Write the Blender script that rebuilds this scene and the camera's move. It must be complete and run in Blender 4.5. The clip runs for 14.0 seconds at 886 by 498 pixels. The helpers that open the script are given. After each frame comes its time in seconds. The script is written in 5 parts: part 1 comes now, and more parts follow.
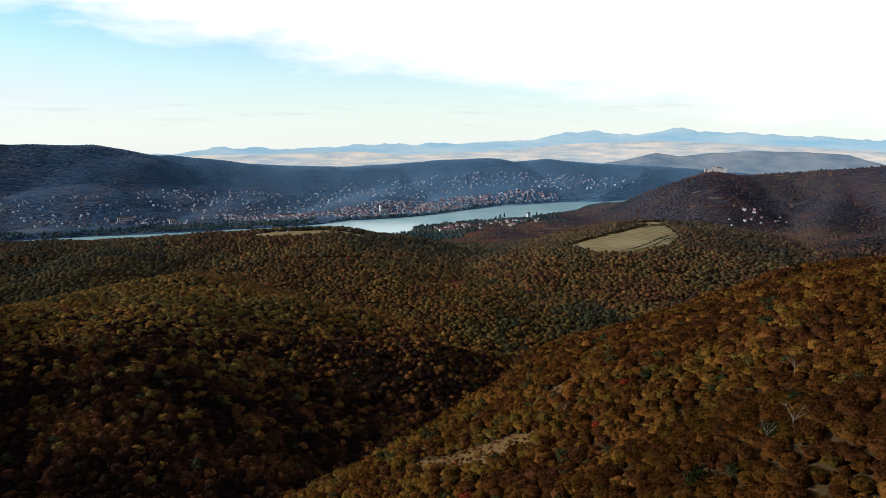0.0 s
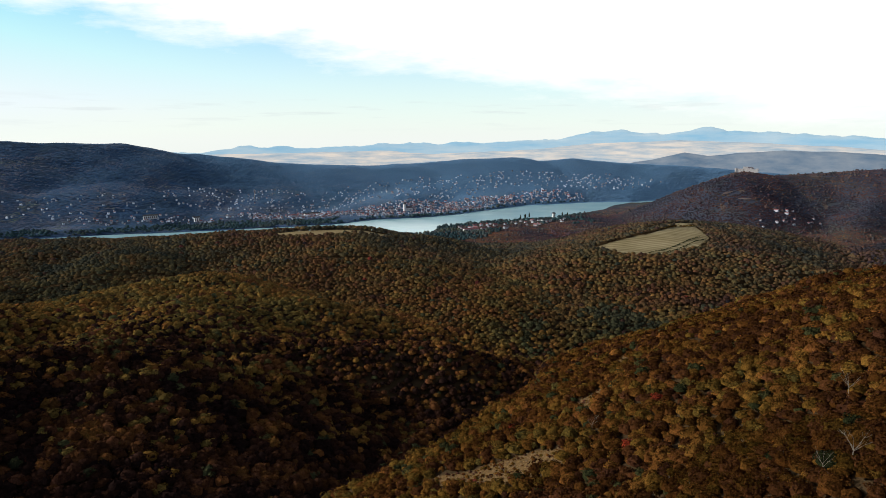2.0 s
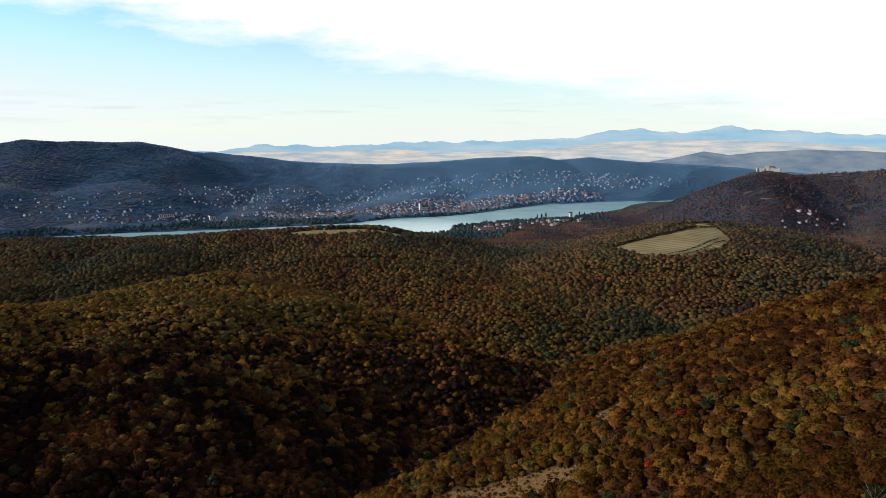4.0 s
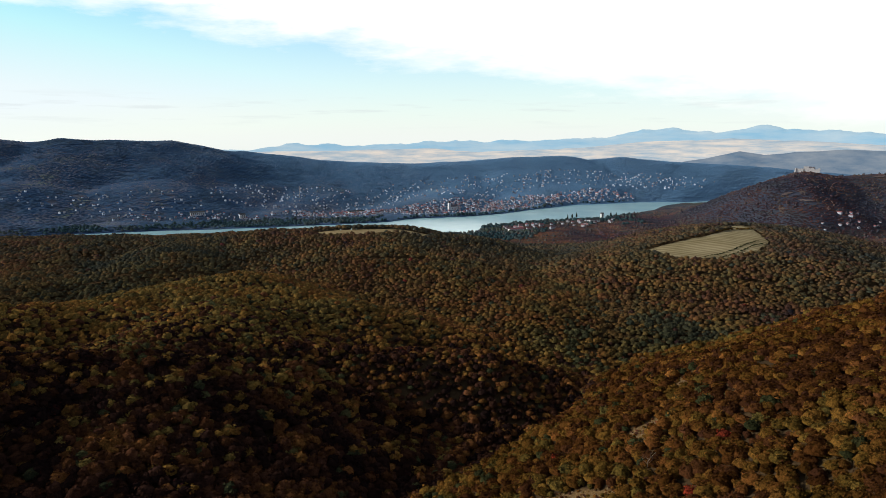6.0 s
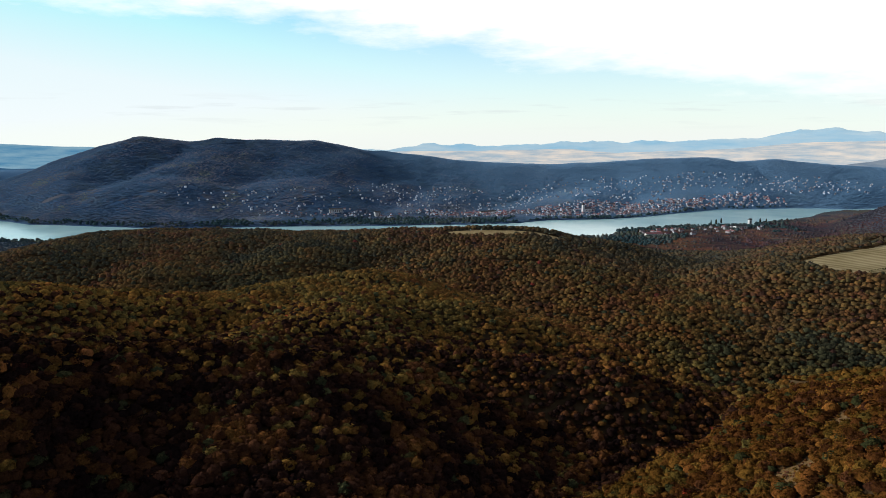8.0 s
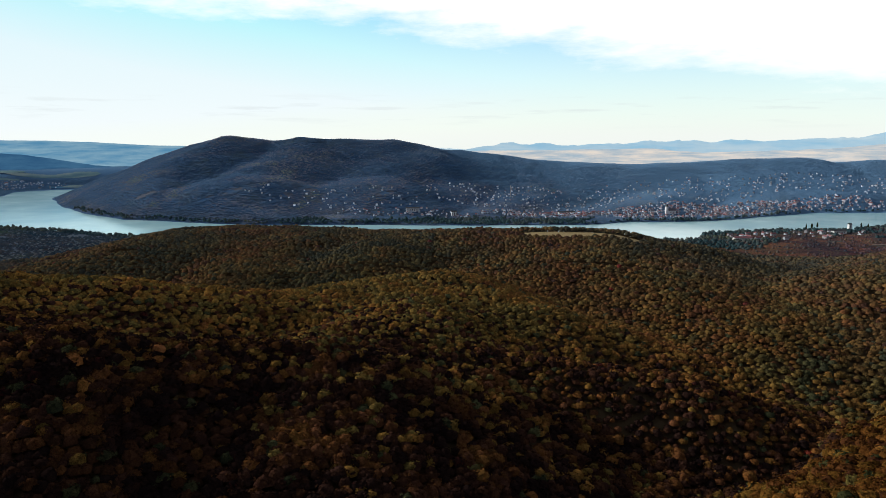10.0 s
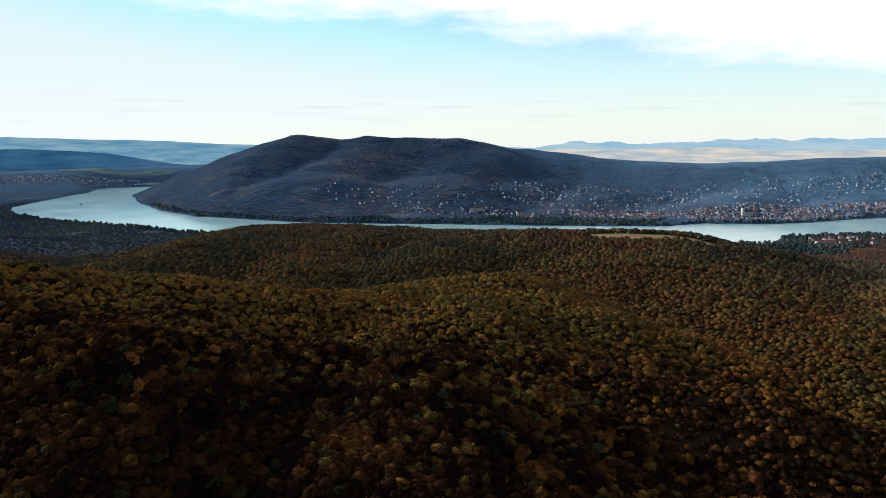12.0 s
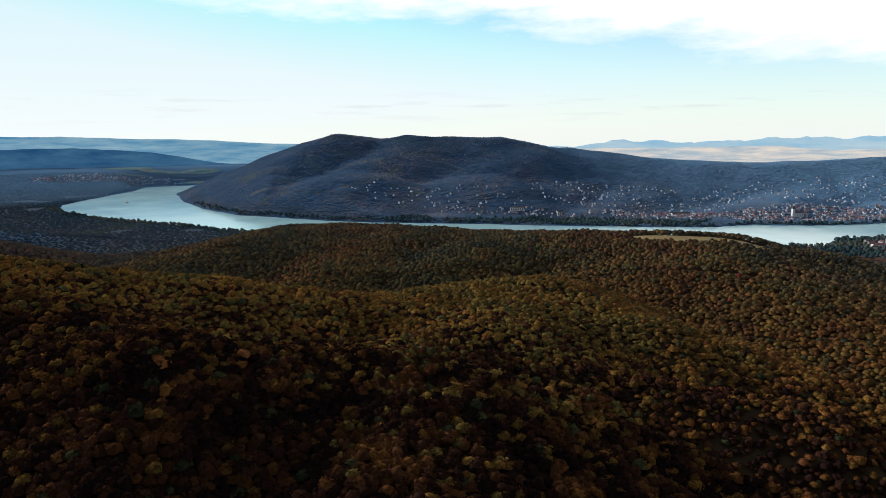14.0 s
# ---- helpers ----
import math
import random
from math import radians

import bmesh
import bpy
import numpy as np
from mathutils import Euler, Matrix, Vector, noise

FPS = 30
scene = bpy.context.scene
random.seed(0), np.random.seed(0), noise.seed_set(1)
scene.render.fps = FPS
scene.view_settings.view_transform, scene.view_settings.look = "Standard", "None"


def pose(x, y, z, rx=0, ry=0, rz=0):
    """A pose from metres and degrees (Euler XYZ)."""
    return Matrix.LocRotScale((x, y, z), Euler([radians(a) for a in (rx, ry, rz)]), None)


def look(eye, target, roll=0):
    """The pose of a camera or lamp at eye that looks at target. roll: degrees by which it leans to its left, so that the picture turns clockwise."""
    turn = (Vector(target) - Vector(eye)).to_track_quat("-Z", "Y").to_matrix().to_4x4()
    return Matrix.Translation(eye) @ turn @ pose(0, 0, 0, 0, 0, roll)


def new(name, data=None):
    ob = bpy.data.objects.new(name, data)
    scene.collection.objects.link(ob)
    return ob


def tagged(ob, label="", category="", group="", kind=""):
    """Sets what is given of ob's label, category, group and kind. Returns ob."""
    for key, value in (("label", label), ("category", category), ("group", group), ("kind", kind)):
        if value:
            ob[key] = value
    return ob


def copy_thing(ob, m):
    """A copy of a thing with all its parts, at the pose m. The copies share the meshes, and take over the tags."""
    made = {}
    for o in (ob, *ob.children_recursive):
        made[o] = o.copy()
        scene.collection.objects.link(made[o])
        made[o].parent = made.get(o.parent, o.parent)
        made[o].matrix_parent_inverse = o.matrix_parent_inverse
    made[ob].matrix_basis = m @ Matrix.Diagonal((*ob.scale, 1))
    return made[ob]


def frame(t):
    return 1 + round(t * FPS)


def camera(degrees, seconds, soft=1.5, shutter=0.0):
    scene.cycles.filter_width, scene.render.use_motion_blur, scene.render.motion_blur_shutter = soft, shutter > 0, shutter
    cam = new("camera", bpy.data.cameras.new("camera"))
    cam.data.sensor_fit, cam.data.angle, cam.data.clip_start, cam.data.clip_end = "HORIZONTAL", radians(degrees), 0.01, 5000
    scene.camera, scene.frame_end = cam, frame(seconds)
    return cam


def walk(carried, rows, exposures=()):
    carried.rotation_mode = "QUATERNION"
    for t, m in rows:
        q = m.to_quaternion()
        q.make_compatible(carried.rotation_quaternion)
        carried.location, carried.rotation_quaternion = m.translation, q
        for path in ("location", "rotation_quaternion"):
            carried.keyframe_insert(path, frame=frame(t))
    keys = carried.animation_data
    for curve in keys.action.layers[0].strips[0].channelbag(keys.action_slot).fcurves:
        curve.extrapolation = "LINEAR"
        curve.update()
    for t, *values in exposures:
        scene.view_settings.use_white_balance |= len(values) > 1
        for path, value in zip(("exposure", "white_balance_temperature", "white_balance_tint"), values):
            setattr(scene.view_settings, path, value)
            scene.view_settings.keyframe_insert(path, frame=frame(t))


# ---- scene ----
cam = camera(64.68, 14.0, soft=0.8)
# seconds, eye, yaw, pitch and roll in degrees
FLIGHT = [
    (0.0, 0.14, 0.07, 275.81, 0.00, -8.87, -0.17),
    (0.5, 0.73, 5.46, 275.49, 0.24, -8.90, -0.16),
    (1.0, 1.18, 10.42, 275.31, 0.90, -8.91, -0.16),
    (1.5, 1.75, 15.56, 274.95, 1.54, -8.91, -0.13),
    (2.0, 2.10, 20.48, 274.65, 2.03, -8.92, -0.11),
    (2.5, 2.69, 25.38, 274.44, 2.48, -8.93, -0.09),
    (3.0, 3.01, 29.77, 274.46, 2.87, -8.96, -0.06),
    (5.5, 4.62, 53.27, 273.99, 4.30, -9.08, -0.07),
    (6.0, 4.72, 57.61, 274.05, 5.81, -9.08, 0.00),
    (6.5, 5.13, 63.09, 273.69, 10.55, -9.04, 0.07),
    (7.0, 6.00, 68.68, 273.44, 13.89, -9.04, 0.13),
    (7.5, 6.63, 73.91, 272.90, 15.65, -9.03, 0.10),
    (8.0, 6.51, 78.64, 273.13, 16.74, -9.06, 0.09),
    (10.5, 3.38, 104.58, 272.27, 24.85, -9.14, 0.05),
    (11.0, 2.18, 109.88, 272.20, 26.31, -9.17, 0.02),
    (11.5, 1.15, 114.98, 272.32, 27.53, -9.20, -0.00),
    (12.0, 0.18, 120.12, 272.53, 28.62, -9.23, -0.04),
    (12.5, -1.05, 124.64, 272.69, 29.52, -9.25, -0.05),
    (13.0, -2.19, 129.31, 272.97, 30.37, -9.26, -0.10),
    (13.5, -4.11, 134.21, 273.04, 31.22, -9.30, -0.09),
    (14.0, -5.94, 139.26, 272.81, 31.94, -9.32, -0.17),
]
walk(cam, [(t, pose(x, y, z, 0, 0, yaw) @ pose(0, 0, 0, 90 + pitch) @ pose(0, 0, 0, 0, 0, roll))
           for t, x, y, z, yaw, pitch, roll in FLIGHT])

# strengths of the light
SKY_GAIN, SUN_POWER = 1.8, 4.2

# ---- sky and sun ----
SUN_AZ, SUN_EL = radians(-95), radians(21)      # clockwise from +y
world = bpy.data.worlds.new("sky")
scene.world = world
world.use_nodes = True
wn, wl = world.node_tree.nodes, world.node_tree.links
wn.clear()


def wnode(kind, **values):
    n = wn.new(kind)
    for k, v in values.items():
        n.inputs[k].default_value = v
    return n


def wmath(op, a, b=None, clamp=False):
    n = wn.new("ShaderNodeMath")
    n.operation, n.use_clamp = op, clamp
    for i, v in enumerate((a, b)):
        if v is None:
            continue
        if isinstance(v, (int, float)):
            n.inputs[i].default_value = v
        else:
            wl.new(v, n.inputs[i])
    return n.outputs[0]


sky = wn.new("ShaderNodeTexSky")
sky.sky_type, sky.sun_disc = "NISHITA", False
sky.sun_elevation, sky.sun_rotation = SUN_EL, SUN_AZ
sky.air_density, sky.dust_density, sky.ozone_density = 1.0, 0.4, 1.6
tc = wn.new("ShaderNodeTexCoord")
sep = wn.new("ShaderNodeSeparateXYZ")
wl.new(tc.outputs["Generated"], sep.inputs[0])
dx, dy, dz = sep.outputs
# the cloud deck is stretched along the horizon
stretch = wn.new("ShaderNodeMapping")
stretch.inputs["Scale"].default_value = (1.0, 1.0, 4.0)
wl.new(tc.outputs["Generated"], stretch.inputs["Vector"])
billow = wnode("ShaderNodeTexNoise", Scale=5.0, Detail=7.0, Roughness=0.58)
wl.new(stretch.outputs[0], billow.inputs["Vector"])
wisp = wnode("ShaderNodeTexNoise", Scale=17.0, Detail=6.0, Roughness=0.6)
wl.new(stretch.outputs[0], wisp.inputs["Vector"])
edge = wmath("ADD", dz, wmath("MULTIPLY", dx, 0.13))
edge = wmath("ADD", edge, wmath("MULTIPLY", wmath("SUBTRACT", billow.outputs["Fac"], 0.5), 0.09))
edge = wmath("ADD", edge, wmath("MULTIPLY", wmath("SUBTRACT", wisp.outputs["Fac"], 0.5), 0.05))
deck = wmath("MULTIPLY", wmath("SUBTRACT", edge, 0.070), 26.0, True)
# white haze low over the horizon
low = wmath("MULTIPLY", wmath("SUBTRACT", 1.0, wmath("MULTIPLY", dz, 5.5, True)), 0.8, True)
# grey streaks of cloud far away
bar = wn.new("ShaderNodeMapping")
bar.inputs["Scale"].default_value = (1.0, 1.0, 13.0)
wl.new(tc.outputs["Generated"], bar.inputs["Vector"])
streak = wnode("ShaderNodeTexNoise", Scale=9.0, Detail=5.0, Roughness=0.55)
wl.new(bar.outputs[0], streak.inputs["Vector"])
band = wmath("SUBTRACT", 1.0, wmath("MULTIPLY", wmath("ABSOLUTE", wmath("SUBTRACT", dz, 0.036)), 36.0, True))
grey = wmath("MULTIPLY", wmath("MULTIPLY", wmath("SUBTRACT", streak.outputs["Fac"], 0.56), 9.0, True), band)

def wmix(fac, a, b):
    n = wn.new("ShaderNodeMix")
    n.data_type = "RGBA"
    wl.new(fac, n.inputs[0])
    for i, v in ((6, a), (7, b)):
        if isinstance(v, tuple):
            n.inputs[i].default_value = v
        else:
            wl.new(v, n.inputs[i])
    return n.outputs[2]


tone = wn.new("ShaderNodeMix")
tone.data_type, tone.blend_type = "RGBA", "MULTIPLY"
tone.inputs[0].default_value = 1.0
wl.new(sky.outputs[0], tone.inputs[6])
tone.inputs[7].default_value = (SKY_GAIN * 0.68, SKY_GAIN * 1.0, SKY_GAIN * 1.13, 1)
thin = wn.new("ShaderNodeMix")              # thin high haze evens out the glare round the sun
thin.data_type, thin.blend_type = "RGBA", "DARKEN"
thin.inputs[0].default_value = 1.0
wl.new(tone.outputs[2], thin.inputs[6])
thin.inputs[7].default_value = (6.9, 9.1, 9.9, 1)
blue = thin.outputs[2]
colour = wmix(low, blue, (9.9, 10.05, 10.0, 1))
colour = wmix(deck, colour, (11.0, 11.2, 10.7, 1))
colour = wmix(wmath("MULTIPLY", grey, 0.38), colour, (6.6, 7.2, 7.4, 1))
# a thick grey deck added out of view, overhead and behind, to dim the near hills
thick = wmath("MULTIPLY", wmath("SUBTRACT", dz, wmath("ADD", 0.24, wmath("MULTIPLY", wmath("MAXIMUM", dy, 0.0), 0.20))), 5.0, True)
back = wmath("MULTIPLY", wmath("SUBTRACT", 0.15, dy), 1.6, True)
colour = wmix(wmath("MAXIMUM", thick, wmath("MULTIPLY", back, 0.85)), colour, (1.7, 2.0, 2.6, 1))
bg = wnode("ShaderNodeBackground", Strength=0.1)
wl.new(colour, bg.inputs[0])
wo = wn.new("ShaderNodeOutputWorld")
wl.new(bg.outputs[0], wo.inputs[0])

sun_data = bpy.data.lights.new("sun", "SUN")
sun_data.energy, sun_data.angle, sun_data.color = SUN_POWER, radians(8), (1.0, 0.945, 0.85)
sun = new("sun", sun_data)
sun.matrix_world = look((0, 0, 900), (-900 * math.sin(SUN_AZ) * math.cos(SUN_EL), -900 * math.cos(SUN_AZ) * math.cos(SUN_EL),
                                     900 - 900 * math.sin(SUN_EL)))


# ---- materials ----
class Mat:
    """A node material being put together: a Principled shader with helpers for its inputs."""

    def __init__(self, name, rough=0.85, spec=0.3):
        self.m = bpy.data.materials.new(name)
        self.m.use_nodes = True
        self.n, self.l = self.m.node_tree.nodes, self.m.node_tree.links
        self.b = self.n["Principled BSDF"]
        self.b.inputs["Roughness"].default_value = rough
        self.b.inputs["Specular IOR Level"].default_value = spec

    def node(self, kind, **values):
        n = self.n.new(kind)
        for k, v in values.items():
            n.inputs[k].default_value = v
        return n

    def place(self):
        return self.n.new("ShaderNodeNewGeometry").outputs["Position"]

    def noise(self, scale, detail=4.0, rough=0.55, vec=None):
        n = self.node("ShaderNodeTexNoise", Scale=scale, Detail=detail, Roughness=rough)
        self.l.new(vec or self.place(), n.inputs["Vector"])
        return n.outputs["Fac"]

    def ramp(self, fac, stops, mode="LINEAR"):
        n = self.n.new("ShaderNodeValToRGB")
        n.color_ramp.interpolation = mode
        e = n.color_ramp.elements
        while len(e) < len(stops):
            e.new(0.5)
        for s, (p, c) in zip(e, stops):
            s.position, s.color = p, (*c, 1) if len(c) == 3 else c
        self.l.new(fac, n.inputs[0])
        return n.outputs[0]

    def math(self, op, a, b, clamp=False):
        n = self.n.new("ShaderNodeMath")
        n.operation, n.use_clamp = op, clamp
        for i, v in enumerate((a, b)):
            if isinstance(v, (int, float)):
                n.inputs[i].default_value = v
            else:
                self.l.new(v, n.inputs[i])
        return n.outputs[0]

    def mix(self, fac, a, b, mode="MIX"):
        n = self.n.new("ShaderNodeMix")
        n.data_type, n.blend_type = "RGBA", mode
        for i, v in ((0, fac), (6, a), (7, b)):
            if isinstance(v, tuple):
                n.inputs[i].default_value = (*v, 1) if len(v) == 3 else v
            elif isinstance(v, (int, float)):
                n.inputs[i].default_value = v
            else:
                self.l.new(v, n.inputs[i])
        return n.outputs[2]

    def bump(self, height, strength, distance):
        n = self.node("ShaderNodeBump", Strength=strength, Distance=distance)
        self.l.new(height, n.inputs["Height"])
        self.l.new(n.outputs[0], self.b.inputs["Normal"])

    def done(self, colour):
        if isinstance(colour, tuple):
            self.b.inputs["Base Color"].default_value = (*colour, 1)
        else:
            self.l.new(colour, self.b.inputs["Base Color"])
        return self.m


LEAF_STOPS = [(0.00, (0.015, 0.026, 0.011)), (0.14, (0.028, 0.034, 0.015)), (0.32, (0.050, 0.046, 0.017)),
              (0.46, (0.086, 0.062, 0.016)), (0.58, (0.112, 0.060, 0.012)), (0.70, (0.118, 0.046, 0.012)),
              (0.80, (0.074, 0.030, 0.016)), (0.90, (0.060, 0.029, 0.020)), (1.00, (0.200, 0.030, 0.014))]


FAR_AIR = (0.145, 0.290, 0.470)              # haze blue painted over far woods and ground, as through miles of air


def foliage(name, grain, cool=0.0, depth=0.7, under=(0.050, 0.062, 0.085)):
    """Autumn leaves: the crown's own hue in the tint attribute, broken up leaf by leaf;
    for woods farther off, blue haze is painted over the leaf colour with cool and under."""
    m = Mat(name, 0.9, 0.0)
    at = m.n.new("ShaderNodeAttribute")
    at.attribute_name = "tint"
    sp = m.n.new("ShaderNodeSeparateColor")
    m.l.new(at.outputs["Color"], sp.inputs[0])
    isl = m.n.new("ShaderNodeNewGeometry").outputs["Random Per Island"]
    fine = m.noise(grain, 3.0, 0.7)
    hue = m.math("ADD", sp.outputs[0], m.math("MULTIPLY", m.math("SUBTRACT", isl, 0.5), 0.10))
    hue = m.math("ADD", hue, m.math("MULTIPLY", m.math("SUBTRACT", fine, 0.5), 0.12), True)
    c = m.ramp(hue, LEAF_STOPS)
    speck = m.math("MULTIPLY", m.math("SUBTRACT", fine, 0.33), 2.9, True)
    lum = m.math("MULTIPLY", m.math("ADD", 0.42, m.math("MULTIPLY", speck, 1.16)), m.math("MULTIPLY", sp.outputs[1], m.math("ADD", 1.5, m.math("MULTIPLY", isl, 1.0))))
    val = m.n.new("ShaderNodeCombineColor")
    for i in range(3):
        m.l.new(lum, val.inputs[i])
    c = m.mix(1.0, c, val.outputs[0], "MULTIPLY")
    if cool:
        # patchy haze colour, painted over the leaves
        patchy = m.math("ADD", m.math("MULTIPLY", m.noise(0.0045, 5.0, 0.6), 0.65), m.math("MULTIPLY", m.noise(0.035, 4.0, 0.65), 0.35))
        haze_tones = m.ramp(patchy, [(0.36, tuple(0.55 * k for k in under)), (0.48, under), (0.56, (under[0] * 2.0, under[1] * 1.15, under[2] * 0.95)),
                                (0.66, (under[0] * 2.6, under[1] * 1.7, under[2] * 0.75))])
        c = m.mix(cool, c, haze_tones)
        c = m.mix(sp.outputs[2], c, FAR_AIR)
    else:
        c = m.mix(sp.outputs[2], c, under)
    m.bump(fine, depth, 0.9)
    return m.done(c)


M_LEAF = foliage("autumn_leaves", 1.1, 0.0, 0.9)
M_CANOPY = foliage("autumn_canopy", 0.9, 0.0, 0.9)
# tones with haze in them; the riverside one is also darkened for shade
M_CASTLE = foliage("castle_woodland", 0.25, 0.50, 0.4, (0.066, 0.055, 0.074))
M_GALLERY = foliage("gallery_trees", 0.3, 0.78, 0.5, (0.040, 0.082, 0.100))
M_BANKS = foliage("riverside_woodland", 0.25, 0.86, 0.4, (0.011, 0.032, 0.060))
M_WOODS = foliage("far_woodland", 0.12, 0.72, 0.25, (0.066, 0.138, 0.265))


def bark_material():
    m = Mat("oak_bark", 0.9)
    f = m.noise(3.0, 6.0, 0.65)
    m.bump(f, 0.6, 0.05)
    return m.done(m.ramp(f, [(0.25, (0.035, 0.027, 0.02)), (0.75, (0.13, 0.105, 0.08))]))


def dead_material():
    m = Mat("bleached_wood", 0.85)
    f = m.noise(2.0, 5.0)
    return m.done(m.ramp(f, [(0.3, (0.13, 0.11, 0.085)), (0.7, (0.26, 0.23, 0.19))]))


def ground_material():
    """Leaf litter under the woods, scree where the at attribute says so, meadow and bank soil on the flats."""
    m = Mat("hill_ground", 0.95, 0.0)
    big, mid, fine = m.noise(0.004, 5.0), m.noise(0.05, 5.0, 0.6), m.noise(0.9, 4.0, 0.65)
    litter = m.ramp(mid, [(0.3, (0.042, 0.030, 0.018)), (0.55, (0.078, 0.050, 0.026)), (0.8, (0.066, 0.057, 0.026))])
    litter = m.mix(m.math("MULTIPLY", big, 0.45), litter, (0.058, 0.036, 0.017))
    at = m.n.new("ShaderNodeAttribute")
    at.attribute_name = "cover"
    sp = m.n.new("ShaderNodeSeparateColor")
    m.l.new(at.outputs["Color"], sp.inputs[0])
    rock = m.ramp(fine, [(0.3, (0.075, 0.045, 0.020)), (0.55, (0.165, 0.102, 0.044)), (0.8, (0.27, 0.178, 0.084))])
    ragged = m.math("MULTIPLY", m.math("SUBTRACT", m.math("ADD", sp.outputs[0], m.math("MULTIPLY", mid, 0.7)), 0.62), 4.0, True)
    grass = m.ramp(m.noise(0.02, 6.0, 0.6), [(0.3, (0.050, 0.060, 0.024)), (0.5, (0.105, 0.095, 0.040)), (0.7, (0.075, 0.060, 0.035))])
    c = m.mix(sp.outputs[1], litter, grass)
    # far ground and its rock carry blue haze in their colour
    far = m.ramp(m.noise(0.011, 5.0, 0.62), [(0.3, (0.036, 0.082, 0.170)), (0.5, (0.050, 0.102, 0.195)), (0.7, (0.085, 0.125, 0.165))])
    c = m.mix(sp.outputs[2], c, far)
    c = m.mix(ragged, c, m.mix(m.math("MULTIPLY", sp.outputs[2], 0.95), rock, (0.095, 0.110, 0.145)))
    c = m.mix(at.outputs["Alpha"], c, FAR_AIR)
    m.bump(m.math("ADD", m.math("MULTIPLY", fine, 0.5), mid), 0.8, 1.2)
    return m.done(c)


def field_material(name, a, b, c, turn, width):
    """Mown grass in long parallel strips."""
    m = Mat(name, 0.95, 0.0)
    mp = m.n.new("ShaderNodeMapping")
    mp.inputs["Rotation"].default_value = (0, 0, turn)
    m.l.new(m.place(), mp.inputs["Vector"])
    w = m.node("ShaderNodeTexWave", Scale=width, Distortion=0.6, Detail=2.0)
    w.inputs["Detail Scale"].default_value = 0.6
    m.l.new(mp.outputs[0], w.inputs["Vector"])
    blot, fine = m.noise(0.018, 6.0, 0.6), m.noise(0.7, 4.0, 0.7)
    f = m.math("ADD", m.math("MULTIPLY", w.outputs["Fac"], 0.22), m.math("ADD", m.math("MULTIPLY", blot, 0.6), m.math("MULTIPLY", fine, 0.22)))
    m.bump(fine, 0.5, 0.3)
    return m.done(m.ramp(f, [(0.32, a), (0.52, b), (0.72, c)]))


def water_material():
    m = Mat("river_water", 0.06, 0.5)
    m.b.inputs["IOR"].default_value = 1.55
    m.b.inputs["Specular Tint"].default_value = (0.72, 0.93, 1.0, 1)
    drift = m.noise(0.006, 4.0, 0.6)
    m.l.new(m.ramp(drift, [(0.35, (0.09,) * 3), (0.7, (0.16,) * 3)]), m.b.inputs["Roughness"])
    # the pale blue base imitates part of the sky's reflection
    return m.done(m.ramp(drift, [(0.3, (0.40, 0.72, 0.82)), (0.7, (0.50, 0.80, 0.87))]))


def plain(name, low, high, scale, rough=0.85, bump=0.3, size=0.05):
    m = Mat(name, rough)
    f = m.noise(scale, 6.0, 0.6)
    m.bump(f, bump, size)
    return m.done(m.ramp(f, [(0.3, low), (0.7, high)]))


def varied(name, colours, rough=0.85):
    """One colour of a few for each object, with weathering."""
    m = Mat(name, rough)
    r = m.n.new("ShaderNodeObjectInfo").outputs["Random"]
    c = m.ramp(r, [(i / len(colours), k) for i, k in enumerate(colours)], "CONSTANT")
    f = m.noise(0.8, 5.0, 0.6)
    c = m.mix(m.math("MULTIPLY", f, 0.4), c, (0.14, 0.13, 0.14))
    return m.done(c)


def island_varied(name, colours):
    m = Mat(name, 0.85)
    r = m.n.new("ShaderNodeNewGeometry").outputs["Random Per Island"]
    c = m.ramp(r, [(i / len(colours), k) for i, k in enumerate(colours)], "CONSTANT")
    c = m.mix(m.math("MULTIPLY", m.noise(0.6, 4.0), 0.3), c, (0.15, 0.15, 0.17))
    return m.done(c)


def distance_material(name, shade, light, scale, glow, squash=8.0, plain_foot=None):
    """Hills so far off that the air has taken their colour: a plain backdrop, haze painted in and glowing."""
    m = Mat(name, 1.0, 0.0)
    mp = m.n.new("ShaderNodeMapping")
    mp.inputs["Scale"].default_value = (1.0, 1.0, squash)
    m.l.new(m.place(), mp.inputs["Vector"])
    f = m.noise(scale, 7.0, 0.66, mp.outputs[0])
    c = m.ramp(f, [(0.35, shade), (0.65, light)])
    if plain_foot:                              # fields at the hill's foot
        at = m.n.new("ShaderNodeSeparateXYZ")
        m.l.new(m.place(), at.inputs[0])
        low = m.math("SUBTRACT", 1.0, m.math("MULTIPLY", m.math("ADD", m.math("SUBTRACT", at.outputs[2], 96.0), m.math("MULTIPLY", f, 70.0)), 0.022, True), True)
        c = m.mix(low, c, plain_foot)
    # the hills glow in their haze colour to imitate lit air
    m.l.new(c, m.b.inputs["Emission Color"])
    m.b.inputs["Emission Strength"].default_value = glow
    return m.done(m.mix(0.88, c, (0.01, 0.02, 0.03)))


